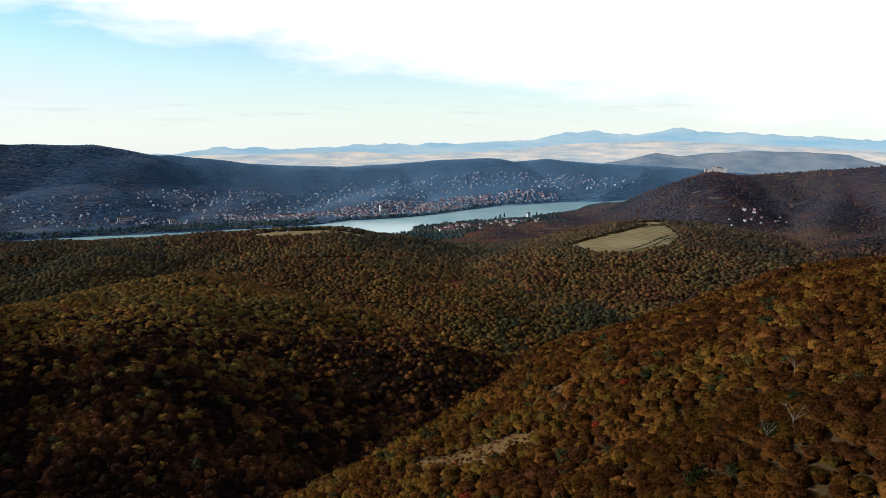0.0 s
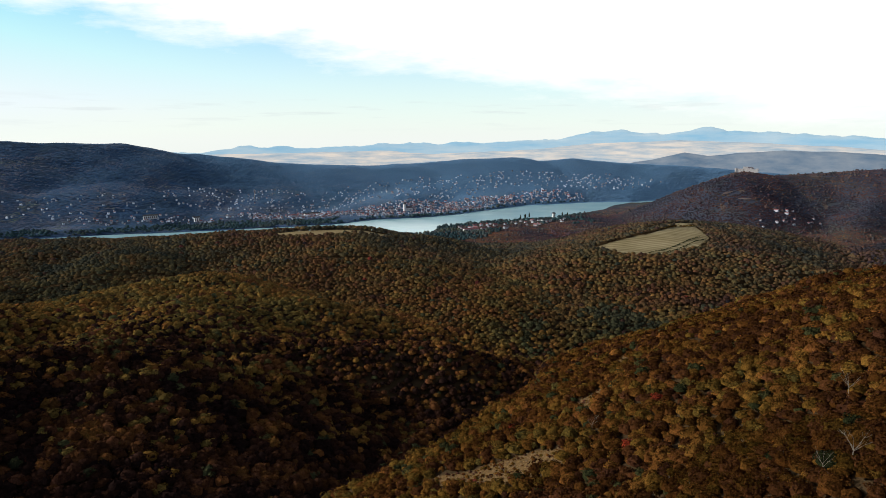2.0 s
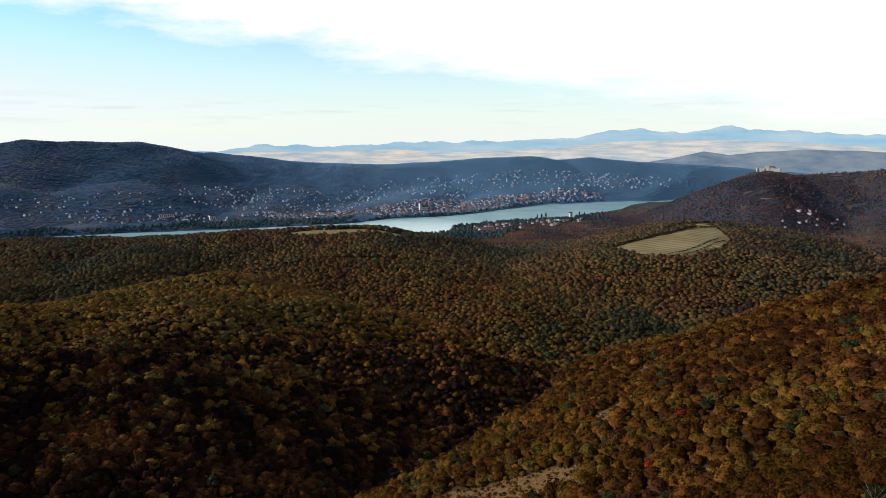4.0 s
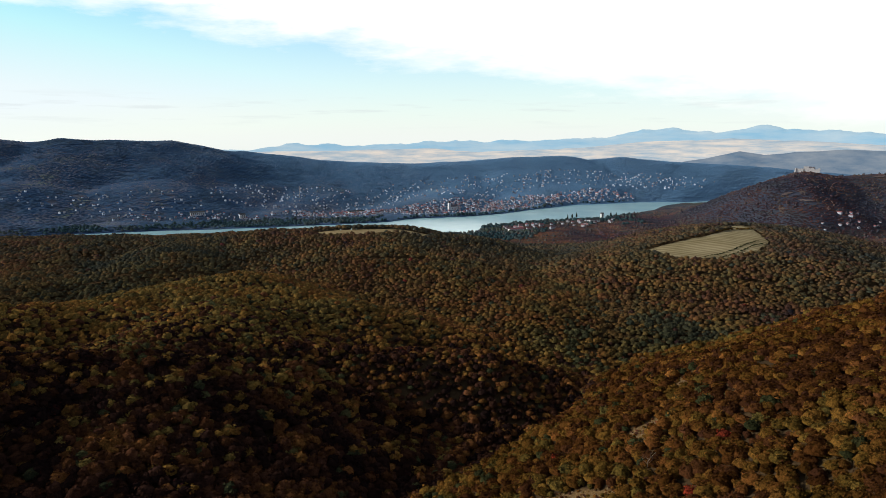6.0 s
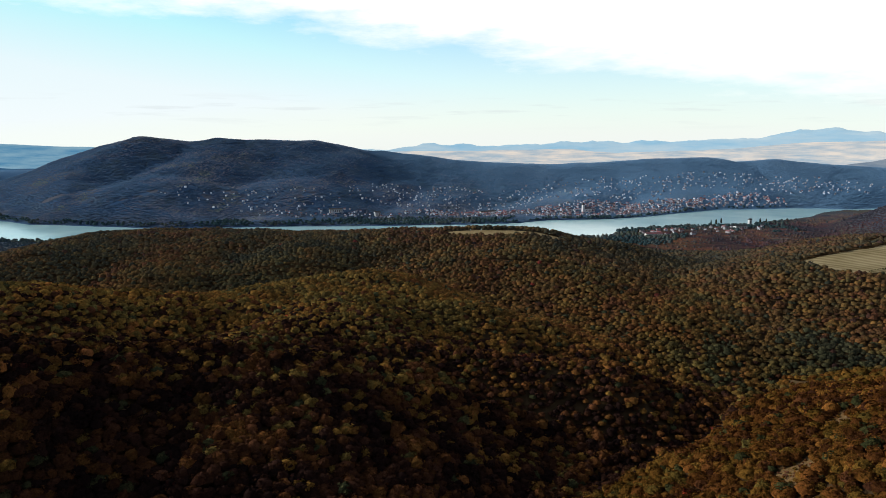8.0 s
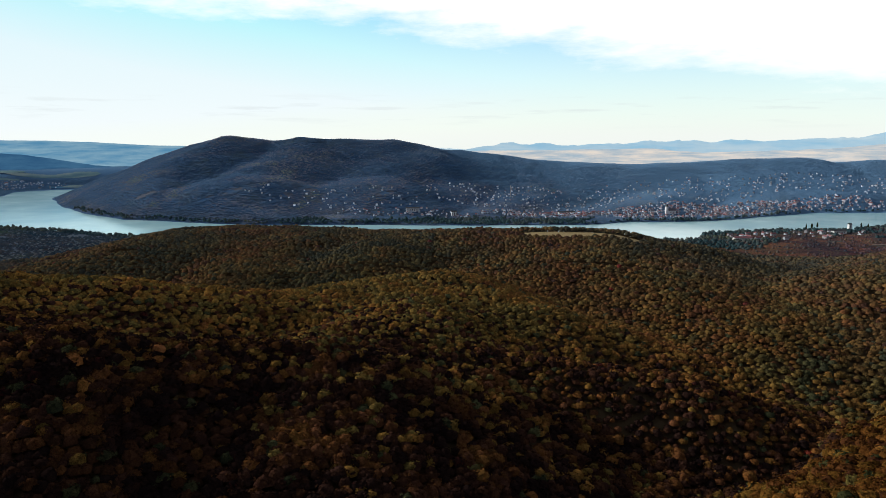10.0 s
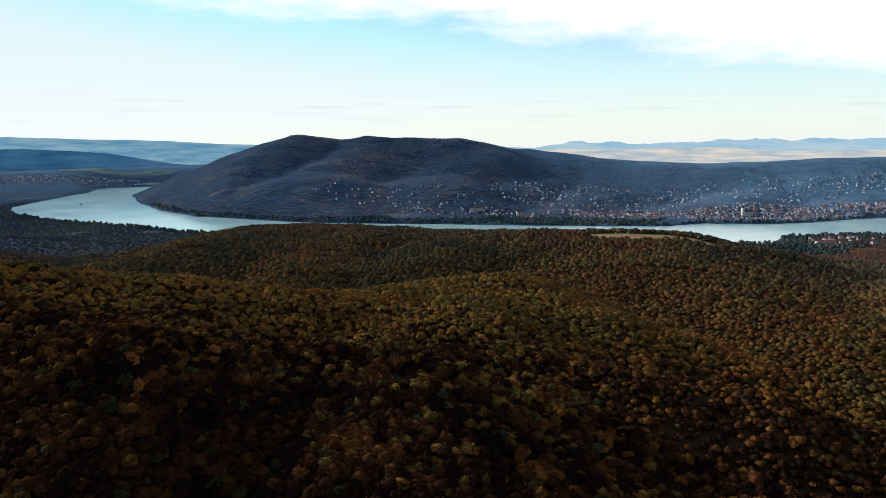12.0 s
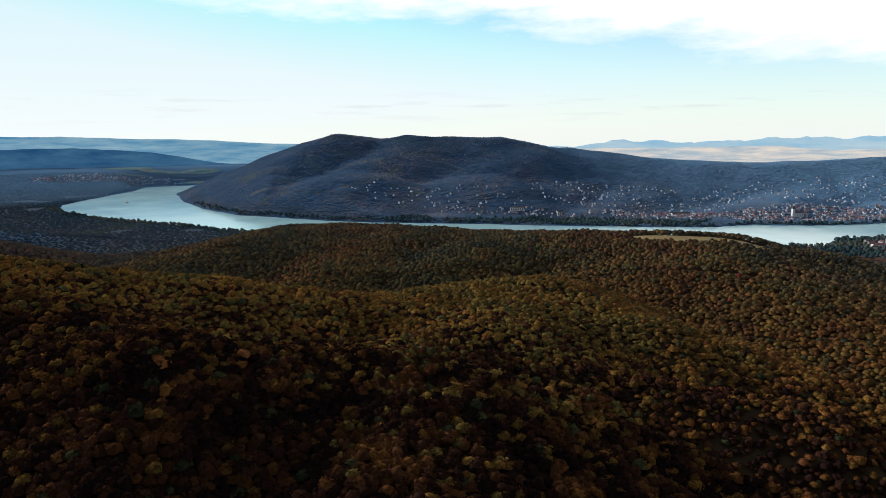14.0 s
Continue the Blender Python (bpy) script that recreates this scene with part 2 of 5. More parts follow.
M_BARK, M_DEAD, M_GROUND, M_WATER = bark_material(), dead_material(), ground_material(), water_material()
M_FIELD = field_material("mown_field", (0.160, 0.128, 0.066), (0.245, 0.200, 0.112), (0.330, 0.278, 0.170), radians(-37), 0.022)
M_MEADOW = field_material("dry_meadow", (0.18, 0.135, 0.065), (0.28, 0.215, 0.115), (0.36, 0.29, 0.17), radians(70), 0.05)
# these fields have bluish haze in their colours
M_PLAIN = field_material("hazy_fields", (0.10, 0.19, 0.24), (0.17, 0.27, 0.29), (0.30, 0.36, 0.35), radians(30), 0.004)
M_GLADE = field_material("dry_glade", (0.095, 0.075, 0.075), (0.145, 0.115, 0.110), (0.20, 0.165, 0.155), radians(20), 0.004)
M_ROOF = varied("clay_roof", [(0.25, 0.085, 0.095), (0.27, 0.125, 0.135), (0.19, 0.07, 0.08), (0.19, 0.125, 0.135), (0.115, 0.105, 0.125)])
# plaster with the blue of shade put into its colours
M_WALL = varied("house_plaster", [(0.42, 0.48, 0.56), (0.52, 0.59, 0.68), (0.30, 0.31, 0.34), (0.42, 0.46, 0.53)])
M_WHITE = plain("lime_plaster", (0.58, 0.60, 0.62), (0.72, 0.75, 0.78), 0.5)
M_STONE = plain("castle_stone", (0.30, 0.30, 0.32), (0.52, 0.51, 0.52), 0.25, 0.9, 0.8, 0.6)
M_SCREE = plain("scree_stone", (0.105, 0.066, 0.032), (0.22, 0.145, 0.072), 1.2, 0.95, 0.6, 0.2)
M_SLATE = plain("dark_slate", (0.035, 0.035, 0.04), (0.08, 0.08, 0.085), 0.9)
# white paint, its shade painted in as blue
M_COTTAGE = island_varied("cottage_paint", [(0.58, 0.70, 0.86), (0.34, 0.41, 0.50), (0.48, 0.60, 0.75), (0.24, 0.28, 0.34)])
M_TOWNROOF = island_varied("town_roof_tiles", [(0.25, 0.09, 0.10), (0.16, 0.13, 0.14), (0.26, 0.145, 0.15), (0.28, 0.10, 0.11), (0.34, 0.38, 0.44), (0.20, 0.10, 0.11)])
M_GREYROOF = island_varied("cottage_roof", [(0.40, 0.47, 0.56), (0.12, 0.13, 0.16), (0.18, 0.11, 0.12), (0.26, 0.30, 0.36), (0.10, 0.12, 0.16)])
M_STEEL = plain("painted_steel", (0.20, 0.20, 0.20), (0.36, 0.35, 0.33), 0.4, 0.5)
M_HULL = plain("barge_hull", (0.05, 0.045, 0.045), (0.11, 0.09, 0.08), 0.3, 0.6)
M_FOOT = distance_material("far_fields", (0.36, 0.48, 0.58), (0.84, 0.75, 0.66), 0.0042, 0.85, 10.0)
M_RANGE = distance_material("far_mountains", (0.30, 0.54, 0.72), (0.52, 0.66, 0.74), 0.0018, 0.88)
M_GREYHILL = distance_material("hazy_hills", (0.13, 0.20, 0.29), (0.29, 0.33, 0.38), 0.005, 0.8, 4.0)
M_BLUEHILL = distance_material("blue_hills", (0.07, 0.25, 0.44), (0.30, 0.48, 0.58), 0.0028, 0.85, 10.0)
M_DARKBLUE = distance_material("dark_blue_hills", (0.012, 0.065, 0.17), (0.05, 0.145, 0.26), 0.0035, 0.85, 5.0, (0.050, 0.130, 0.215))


# ---- the lie of the land ----
def smooth(a, b, v):
    k = np.clip((v - a) / (b - a), 0, 1)
    return k * k * (3 - 2 * k)


def lattice(ix, iy, seed):
    n = (ix * 374761393 + iy * 668265263 + seed * 974711) & 0x7FFFFFFF
    n = ((n ^ (n >> 13)) * 1274126177) & 0x7FFFFFFF
    return ((n ^ (n >> 16)) & 0xFFFF) / 65535.0


def value_noise(x, y, seed):
    ix, iy = np.floor(x).astype(np.int64), np.floor(y).astype(np.int64)
    fx, fy = x - ix, y - iy
    fx, fy = fx * fx * (3 - 2 * fx), fy * fy * (3 - 2 * fy)
    a, b = lattice(ix, iy, seed), lattice(ix + 1, iy, seed)
    c, d = lattice(ix, iy + 1, seed), lattice(ix + 1, iy + 1, seed)
    return (a * (1 - fx) + b * fx) * (1 - fy) + (c * (1 - fx) + d * fx) * fy


def fbm(x, y, size, seed, octaves=4):
    total, amp, out = 0.0, 1.0, 0.0
    for k in range(octaves):
        out = out + amp * value_noise(x / size + 7.3 * k, y / size - 3.1 * k, seed + k)
        total, amp, size = total + amp, amp * 0.5, size * 0.5
    return out / total * 2 - 1


# crest lines: x, y, height of the ground; then the fall of the flanks and the roundness of the crest
RIDGES = {
    "near_spur": ([(420, -500, 250), (330, -100, 240), (300, 150, 232), (306, 300, 216), (310, 340, 210)], 0.55, 150),
    "spur_nose": ([(310, 340, 209), (316, 430, 201), (324, 540, 178), (292, 640, 132), (247, 705, 95), (190, 752, 66), (135, 794, 40), (85, 815, 16)], 0.62, 36),
    "south_head": ([(420, -500, 250), (0, -420, 190), (-500, -300, 205), (-900, 150, 186)], 0.42, 140),
    "west_spur": ([(-900, 150, 195), (-700, 330, 165), (-560, 415, 143), (-432, 432, 126), (-368, 490, 113), (-311, 552, 101), (-262, 566, 92), (-212, 615, 73),
                   (-150, 640, 44), (-90, 655, 14)], 0.58, 42),
    "lit_ridge": ([(-900, 150, 195), (-700, 420, 164), (-616, 480, 149), (-565, 553, 135), (-497, 629, 114), (-441, 702, 102), (-425, 790, 96), (-395, 860, 93),
                   (-341, 908, 94), (-233, 852, 79), (-150, 876, 58), (-92, 868, 45), (-20, 850, 24), (60, 835, 6)], 0.42, 60),
    "lit_shoulder": ([(-311, 552, 101), (-300, 680, 96), (-335, 800, 95)], 0.42, 70),
    "orange_knoll": ([(-300, 640, 94), (-215, 665, 78), (-110, 698, 66), (-25, 716, 61), (40, 733, 43), (88, 745, 10)], 0.70, 30),
    "saddle": ([(-560, 1000, 50), (-545, 1080, 78), (-560, 1150, 84), (-587, 1302, 77)], 0.34, 70),
    "meadow_ridge": ([(-1080, 830, 34), (-1000, 930, 62), (-965, 1060, 85), (-975, 1145, 88), (-914, 1205, 88), (-742, 1271, 83), (-587, 1302, 82), (-418, 1325, 93),
                      (-330, 1338, 99), (-250, 1360, 97), (-170, 1385, 83), (-95, 1400, 63), (19, 1450, 42), (142, 1493, 28)], 0.32, 110),
    "meadow_face": ([(-742, 1271, 78), (-800, 1090, 74), (-690, 980, 62)], 0.30, 80),
    "east_slope": ([(-200, 1210, 87), (20, 1070, 52), (160, 1020, 36), (300, 1010, 26)], 0.26, 120),
    "field_hill": ([(90, 1330, 40), (230, 1255, 74), (320, 1240, 80), (390, 1350, 91), (465, 1500, 96), (535, 1545, 88), (620, 1600, 68), (760, 1750, 16)], 0.30, 120),
    "field_shoulder": ([(390, 1300, 86), (500, 1200, 76), (560, 1130, 60), (640, 1080, 22)], 0.45, 60),
    "castle_hill": ([(600, 2640, 2), (663, 2514, 48), (777, 2376, 116), (844, 2330, 152), (925, 2405, 164), (1033, 2441, 150), (1207, 2438, 159),
                     (1347, 2409, 168), (1492, 2370, 184), (1800, 2200, 228)], 0.55, 60),
    "castle_foot": ([(985, 2410, 146), (930, 2260, 62), (830, 2120, 20), (680, 2020, 4)], 0.50, 30),
    "castle_foot_east": ([(1347, 2409, 164), (1240, 2210, 88), (1120, 2040, 40), (1040, 1930, 14)], 0.50, 34),
    # low rise shaped so that the upriver houses show from the camera
    "river_terrace": ([(-3850, 1500, 44), (-3640, 1740, 46), (-3470, 1960, 40), (-3340, 2150, 24)], 0.11, 160),
    "orchard_slope": ([(560, 1620, 52), (420, 1800, 22), (300, 1950, 5)], 0.2, 120),
    "right_hill": ([(1500, 1200, 190), (1300, 1300, 152), (1080, 1390, 108), (900, 1440, 62), (760, 1480, 18)], 0.40, 80),
    "dark_spur": ([(-2100, 250, 190), (-1700, 560, 106), (-1420, 760, 72), (-1280, 860, 46), (-1130, 880, 24)], 0.36, 70),
    "west_hill": ([(-2600, 500, 150), (-2200, 800, 80), (-1900, 980, 46), (-1620, 1130, 16)], 0.30, 90),
    "far_bank_hill": ([(-2780, 2268, 4), (-2600, 2380, 128), (-2470, 2480, 172), (-2340, 2580, 218), (-2138, 2658, 276), (-1997, 2771, 251), (-1862, 2807, 270),
                       (-1663, 2877, 262), (-1485, 2977, 259), (-1370, 3089, 216), (-1243, 3252, 208), (-905, 3366, 160)], 0.40, 50),
    "town_hill": ([(-1243, 3252, 208), (-905, 3366, 160), (-510, 3463, 148), (-241, 3592, 152), (-10, 3650, 173), (226, 3693, 180), (353, 3784, 156), (532, 3763, 172),
                   (805, 3765, 150), (1237, 3699, 126), (1700, 3600, 88)], 0.28, 90),
}
# spurs of the far bank's hill: from its crest down to the river
for n, (top, mid, end) in enumerate([
        ((-2138, 2658, 268), (-2079, 2167, 126), (-1987, 1840, 16)), ((-1825, 2821, 258), (-1718, 2291, 146), (-1612, 1850, 22)),
        ((-1611, 2791, 203), (-1567, 2342, 100), (-1440, 1950, 24)), ((-1454, 2971, 246), (-1310, 2503, 130), (-1176, 2085, 20)),
        ((-1236, 3234, 196), (-1138, 2645, 103), (-1023, 2150, 16)), ((-876, 3354, 146), (-875, 2801, 81), (-828, 2380, 22)),
        ((-240, 3582, 143), (-237, 3141, 88), (-323, 2800, 38)), ((226, 3683, 166), (150, 3297, 104), (64, 3010, 34)), ((531, 3753, 158), (546, 3457, 94), (568, 3270, 26))]):
    RIDGES["spur_%d" % n] = ([top, (mid[0], mid[1], mid[2] - (12 if n < 5 else 26)), end], 0.34, 170)
NAMES = list(RIDGES)

# the river's shores, upstream to downstream along the far bank and back along the near one
FAR_SHORE = [(-2700, 3150), (-2900, 2800), (-3000, 2560), (-2807, 2265), (-2423, 2010), (-2128, 1877), (-1870, 1800), (-1725, 1818), (-1544, 1830), (-1354, 1868),
             (-1063, 2005), (-743, 2122), (-445, 2276), (-382, 2335), (-320, 2420), (-204, 2463), (-127, 2515), (-27, 2610), (83, 2755), (231, 2945), (382, 3021),
             (517, 3101), (621, 3128), (702, 3112), (900, 3220), (1150, 3330)]
NEAR_SHORE = [(1180, 3260), (900, 3140), (696, 3060), (613, 2965), (530, 2774), (414, 2606), (314, 2474), (189, 2405), (91, 2360), (-5, 2285), (-80, 2225), (-98, 2140),
              (-95, 2070), (-150, 2035), (-272, 2030), (-500, 1930), (-800, 1760), (-1150, 1590), (-1400, 1530), (-1591, 1510), (-1775, 1521), (-2012, 1497),
              (-2223, 1498), (-2439, 1530), (-2616, 1602), (-2736, 1677), (-2890, 1891), (-3131, 2271), (-3310, 2450), (-3240, 2630), (-2970, 2920), (-2770, 3210)]
# its middle line, from west to east
MIDSTREAM = [(-3190, 2560), (-2900, 2150), (-2640, 1880), (-2175, 1690), (-1730, 1670), (-1230, 1723), (-744, 1930), (-355, 2142), (-95, 2345), (118, 2540),
             (365, 2780), (538, 2930), (650, 3065), (770, 3130), (1100, 3270)]


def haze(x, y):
    """Share of haze painted into woods and ground beyond the river, more so downstream and far upstream."""
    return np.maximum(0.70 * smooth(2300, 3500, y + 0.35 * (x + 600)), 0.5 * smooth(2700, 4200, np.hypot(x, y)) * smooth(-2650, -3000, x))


def inside(x, y, poly):
    hit = np.zeros(np.shape(x), bool)
    for (ax, ay), (bx, by) in zip(poly, poly[1:] + poly[:1]):
        cross = (ay > y) != (by > y)
        hit ^= cross & (x < (bx - ax) * (y - ay) / (by - ay + 1e-12) + ax)
    return hit


def from_water(x, y):
    """How far a place lies from the water's edge, less than nothing in the river."""
    ring = FAR_SHORE + NEAR_SHORE
    best = np.full(x.shape, 1e12)
    for (ax, ay), (bx, by) in zip(ring, ring[1:] + ring[:1]):
        ux, uy = bx - ax, by - ay
        t = np.clip(((x - ax) * ux + (y - ay) * uy) / (ux * ux + uy * uy), 0, 1)
        best = np.minimum(best, (x - ax - t * ux) ** 2 + (y - ay - t * uy) ** 2)
    return np.where(inside(x, y, ring), -1, 1) * np.sqrt(best)


def past_rib(x, y):
    """How far a place lies behind the near spur's rib, beyond which its flank drops into the gully."""
    s = y - np.interp(x, [-140, -78, -28, 16, 50, 66, 90, 130], [398, 398, 402, 422, 464, 520, 575, 660])
    return np.where(x < 140, s, -50.0)


def land(x, y, which=False):
    """Height of the ground at x, y, and with which the ridge that it belongs to."""
    x, y = np.asarray(x, float), np.asarray(y, float)
    sway = 26 - 17 * smooth(120, 0, x) * smooth(1300, 1050, y)
    wx, wy = x + sway * fbm(x, y, 170, 11, 3), y + sway * fbm(x, y, 170, 23, 3)
    k = 4.5
    total = np.full(x.shape, 0.0)
    top, owner = np.full(x.shape, -1e9), np.zeros(x.shape, int)
    apron = 0.16 * np.clip(np.hypot(x, y - 50) - 3790, 0, 560) * smooth(-2450, -2750, x)      # the plain up the river is tilted up to fit the camera's view
    floor = 2.5 + apron + 0.010 * np.clip(1700 - y, 0, 2500) * smooth(-1600, -900, x) + 1.2 * (fbm(x, y, 300, 5, 3) + 1)
    total = np.exp(floor / k)
    for n, name in enumerate(NAMES):
        nodes, fall, r = RIDGES[name]
        best = np.full(x.shape, -1e9)
        for (ax, ay, az), (bx, by, bz) in zip(nodes, nodes[1:]):
            ux, uy = bx - ax, by - ay
            t = np.clip(((wx - ax) * ux + (wy - ay) * uy) / (ux * ux + uy * uy), 0, 1)
            d = np.hypot(wx - ax - t * ux, wy - ay - t * uy)
            best = np.maximum(best, az + t * (bz - az) - fall * (np.sqrt(d * d + r * r) - r))
        if name in ("near_spur", "spur_nose"):
            best = best - 42 * smooth(0, 105, past_rib(wx, wy)) * smooth(150, 105, wx)
        total = total + np.exp(np.clip(best, -200, 400) / k)
        better = best > top
        top, owner = np.where(better, best, top), np.where(better, n, owner)
    z = k * np.log(total)
    z = z + np.clip((z - 8) / 40, 0, 1) * (5 * fbm(x, y, 120, 31, 3) + 1.2 * smooth(1800, 1400, np.hypot(x, y)) * fbm(x, y, 22, 37, 2))
    out = from_water(x + 9 * fbm(x, y, 90, 41, 2), y + 9 * fbm(x, y, 90, 43, 2))
    z = np.where(out > 0, np.minimum(z, 1.0 + out * 0.42), np.maximum(-6, out * 0.3 - 0.2))
    return (z, owner, out) if which else z


def ellipse(x, y, cx, cy, rx, ry, turn):
    c, s = math.cos(turn), math.sin(turn)
    u, v = (x - cx) * c + (y - cy) * s, -(x - cx) * s + (y - cy) * c
    return np.hypot(u / rx, v / ry)


# bare stony places on the slopes: x, y, half length, half width, turn in degrees
SCREES = [(24, 330, 27, 12, -24), (-10, 350, 17, 6, -30), (67, 376, 15, 7, 60), (97, 437, 20, 6, 62), (132, 570, 24, 5, 62), (-322, 447, 19, 5, 10), (-962, 968, 26, 9, 20)]
# and on the hills farther off
SCREES += [(-1957, 1984, 42, 15, 60), (-1895, 2098, 36, 13, 70), (-1674, 1965, 28, 11, 60), (-1629, 2048, 42, 13, 70), (-1467, 2130, 32, 11, 60), (-1441, 2251, 32, 10, 50),
           (-1166, 2305, 36, 12, 60), (-1097, 2689, 60, 9, 30), (-2552, 2346, 34, 7, 40),
           (837, 2225, 36, 6, 20), (868, 2172, 30, 5, 30), (1179, 2410, 40, 6, -15), (1033, 2361, 34, 5, 10), (770, 2156, 30, 5, 35), (1133, 2235, 40, 5, 20)]
FIELD = [(236, 1322), (252, 1240), (288, 1206), (341, 1205), (417, 1272), (452, 1338), (462, 1406), (474, 1480), (455, 1505), (398, 1428), (348, 1385)]
STUBBLE = [(370, 1462), (392, 1506), (440, 1530), (492, 1540), (528, 1532), (478, 1512), (424, 1488)]
MEADOW = [(-374, 1322), (-330, 1302), (-280, 1312), (-238, 1330), (-208, 1336), (-156, 1346), (-146, 1372), (-195, 1374), (-238, 1378), (-300, 1364), (-350, 1345)]


def oval(cx, cy, rx, ry, turn):
    c, s = math.cos(radians(turn)), math.sin(radians(turn))
    return [(cx + rx * math.cos(a) * c - ry * math.sin(a) * s, cy + rx * math.cos(a) * s + ry * math.sin(a) * c) for a in np.arange(12) * math.pi / 6]


# small open places in the woods of the castle hill and the near bank
GLADES = [oval(*g) for g in ((849, 2180, 26, 4, -14), (806, 2222, 20, 4, 10), (912, 2296, 14, 4, -20), (1150, 2405, 22, 5, -12), (340, 2130, 34, 6, 20))]
PLAIN_FIELDS = [oval(*g) for g in ((-3540, 2520, 130, 30, 55), (-3400, 2650, 150, 22, 53), (-3290, 2800, 110, 34, 52), (-3190, 2720, 90, 16, 50), (-3440, 2480, 80, 12, 56))]


def mesh_of(name, verts, faces, material, smooth_shade=False, tint=None, attr="tint", second=None, slots=None):
    """A mesh from arrays of corners and of triangles or quads."""
    me = bpy.data.meshes.new(name)
    verts, faces = np.asarray(verts, np.float32), np.asarray(faces, np.int32)
    n, k = faces.shape
    me.vertices.add(len(verts))
    me.vertices.foreach_set("co", verts.ravel())
    me.loops.add(n * k)
    me.loops.foreach_set("vertex_index", faces.ravel())
    me.polygons.add(n)
    me.polygons.foreach_set("loop_start", np.arange(0, n * k, k, dtype=np.int32))
    me.polygons.foreach_set("loop_total", np.full(n, k, np.int32))
    me.polygons.foreach_set("use_smooth", np.full(n, smooth_shade, bool))
    if tint is not None:
        a = me.attributes.new(attr, "FLOAT_COLOR", "POINT")
        a.data.foreach_set("color", np.asarray(tint, np.float32).ravel())
    me.materials.append(material)
    if second:
        me.materials.append(second)
        me.polygons.foreach_set("material_index", np.asarray(slots, np.int32))
    me.update()
    me.validate()
    return me


def part(name, bm, material, parent=None, label=""):
    """Links a bmesh as one mesh object, under a thing if one is given."""
    me = bpy.data.meshes.new(name)
    bm.to_mesh(me)
    bm.free()
    me.materials.append(material)
    ob = new(name, me)
    if parent:
        ob.parent = parent
    return tagged(ob, label)


# the ground: rings round the camera's path, finer near it and across its view
CENTRE = (0.0, 50.0)
az = np.radians(np.concatenate([np.arange(-68, 40, 0.33), np.arange(40, 292, 4.0)]))
rad = np.concatenate([[0.0], 40 * np.exp(np.arange(0, 330) * math.log(4940 / 40) / 329)])
gr, ga = np.meshgrid(rad, az, indexing="ij")
gx, gy = CENTRE[0] + gr * np.sin(ga), CENTRE[1] + gr * np.cos(ga)
gz, _, gout = land(gx, gy, True)
scree = np.zeros(gx.shape)
for s in SCREES:
    scree = np.maximum(scree, np.clip(1.5 - ellipse(gx, gy, s[0], s[1], s[2], s[3], radians(s[4])), 0, 1))
flat = smooth(40, 12, gz) * smooth(0, 30, gout) * smooth(1500, 1900, gr)
WATERSIDE = MIDSTREAM
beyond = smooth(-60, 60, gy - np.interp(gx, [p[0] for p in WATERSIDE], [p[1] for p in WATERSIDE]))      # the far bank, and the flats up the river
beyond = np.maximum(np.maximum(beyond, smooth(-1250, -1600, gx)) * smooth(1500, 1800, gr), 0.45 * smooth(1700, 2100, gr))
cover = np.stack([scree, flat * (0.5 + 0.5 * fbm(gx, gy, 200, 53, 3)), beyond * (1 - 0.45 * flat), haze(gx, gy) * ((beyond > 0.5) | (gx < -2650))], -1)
na = len(az)
i, j = np.meshgrid(np.arange(len(rad) - 1), np.arange(na), indexing="ij")
q = np.stack([i * na + j, (i + 1) * na + j, (i + 1) * na + (j + 1) % na, i * na + (j + 1) % na], -1).reshape(-1, 4)
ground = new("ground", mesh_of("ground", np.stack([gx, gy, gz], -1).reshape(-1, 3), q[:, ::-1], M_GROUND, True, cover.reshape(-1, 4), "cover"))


def ground_at(x, y):
    """Height of the built ground, for what stands on its coarser far slopes."""
    r, a = np.hypot(x - CENTRE[0], y - CENTRE[1]), np.degrees(np.arctan2(x - CENTRE[0], y - CENTRE[1]))
    u = np.clip(1 + 329 * np.log(np.maximum(r, 41) / 40) / math.log(4940 / 40), 1, 328.99)
    v = np.clip((a + 68) / 0.33, 0, 325.99)
    i, j = u.astype(int), v.astype(int)
    u, v = u - i, v - j
    return (gz[i, j] * (1 - v) + gz[i, j + 1] * v) * (1 - u) + (gz[i + 1, j] * (1 - v) + gz[i + 1, j + 1] * v) * u


tagged(ground, "hilly ground of leaf litter and stony soil falling to the river", "ground", kind="structure")

bm = bmesh.new()
grid = [[bm.verts.new((-4300 + 5900 * a / 24, 1350 + 2500 * b / 12, 0.0)) for b in range(13)] for a in range(25)]
for a in range(24):
    for b in range(12):
        bm.faces.new((grid[a][b], grid[a + 1][b], grid[a + 1][b + 1], grid[a][b + 1]))
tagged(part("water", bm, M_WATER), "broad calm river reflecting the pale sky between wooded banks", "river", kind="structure")


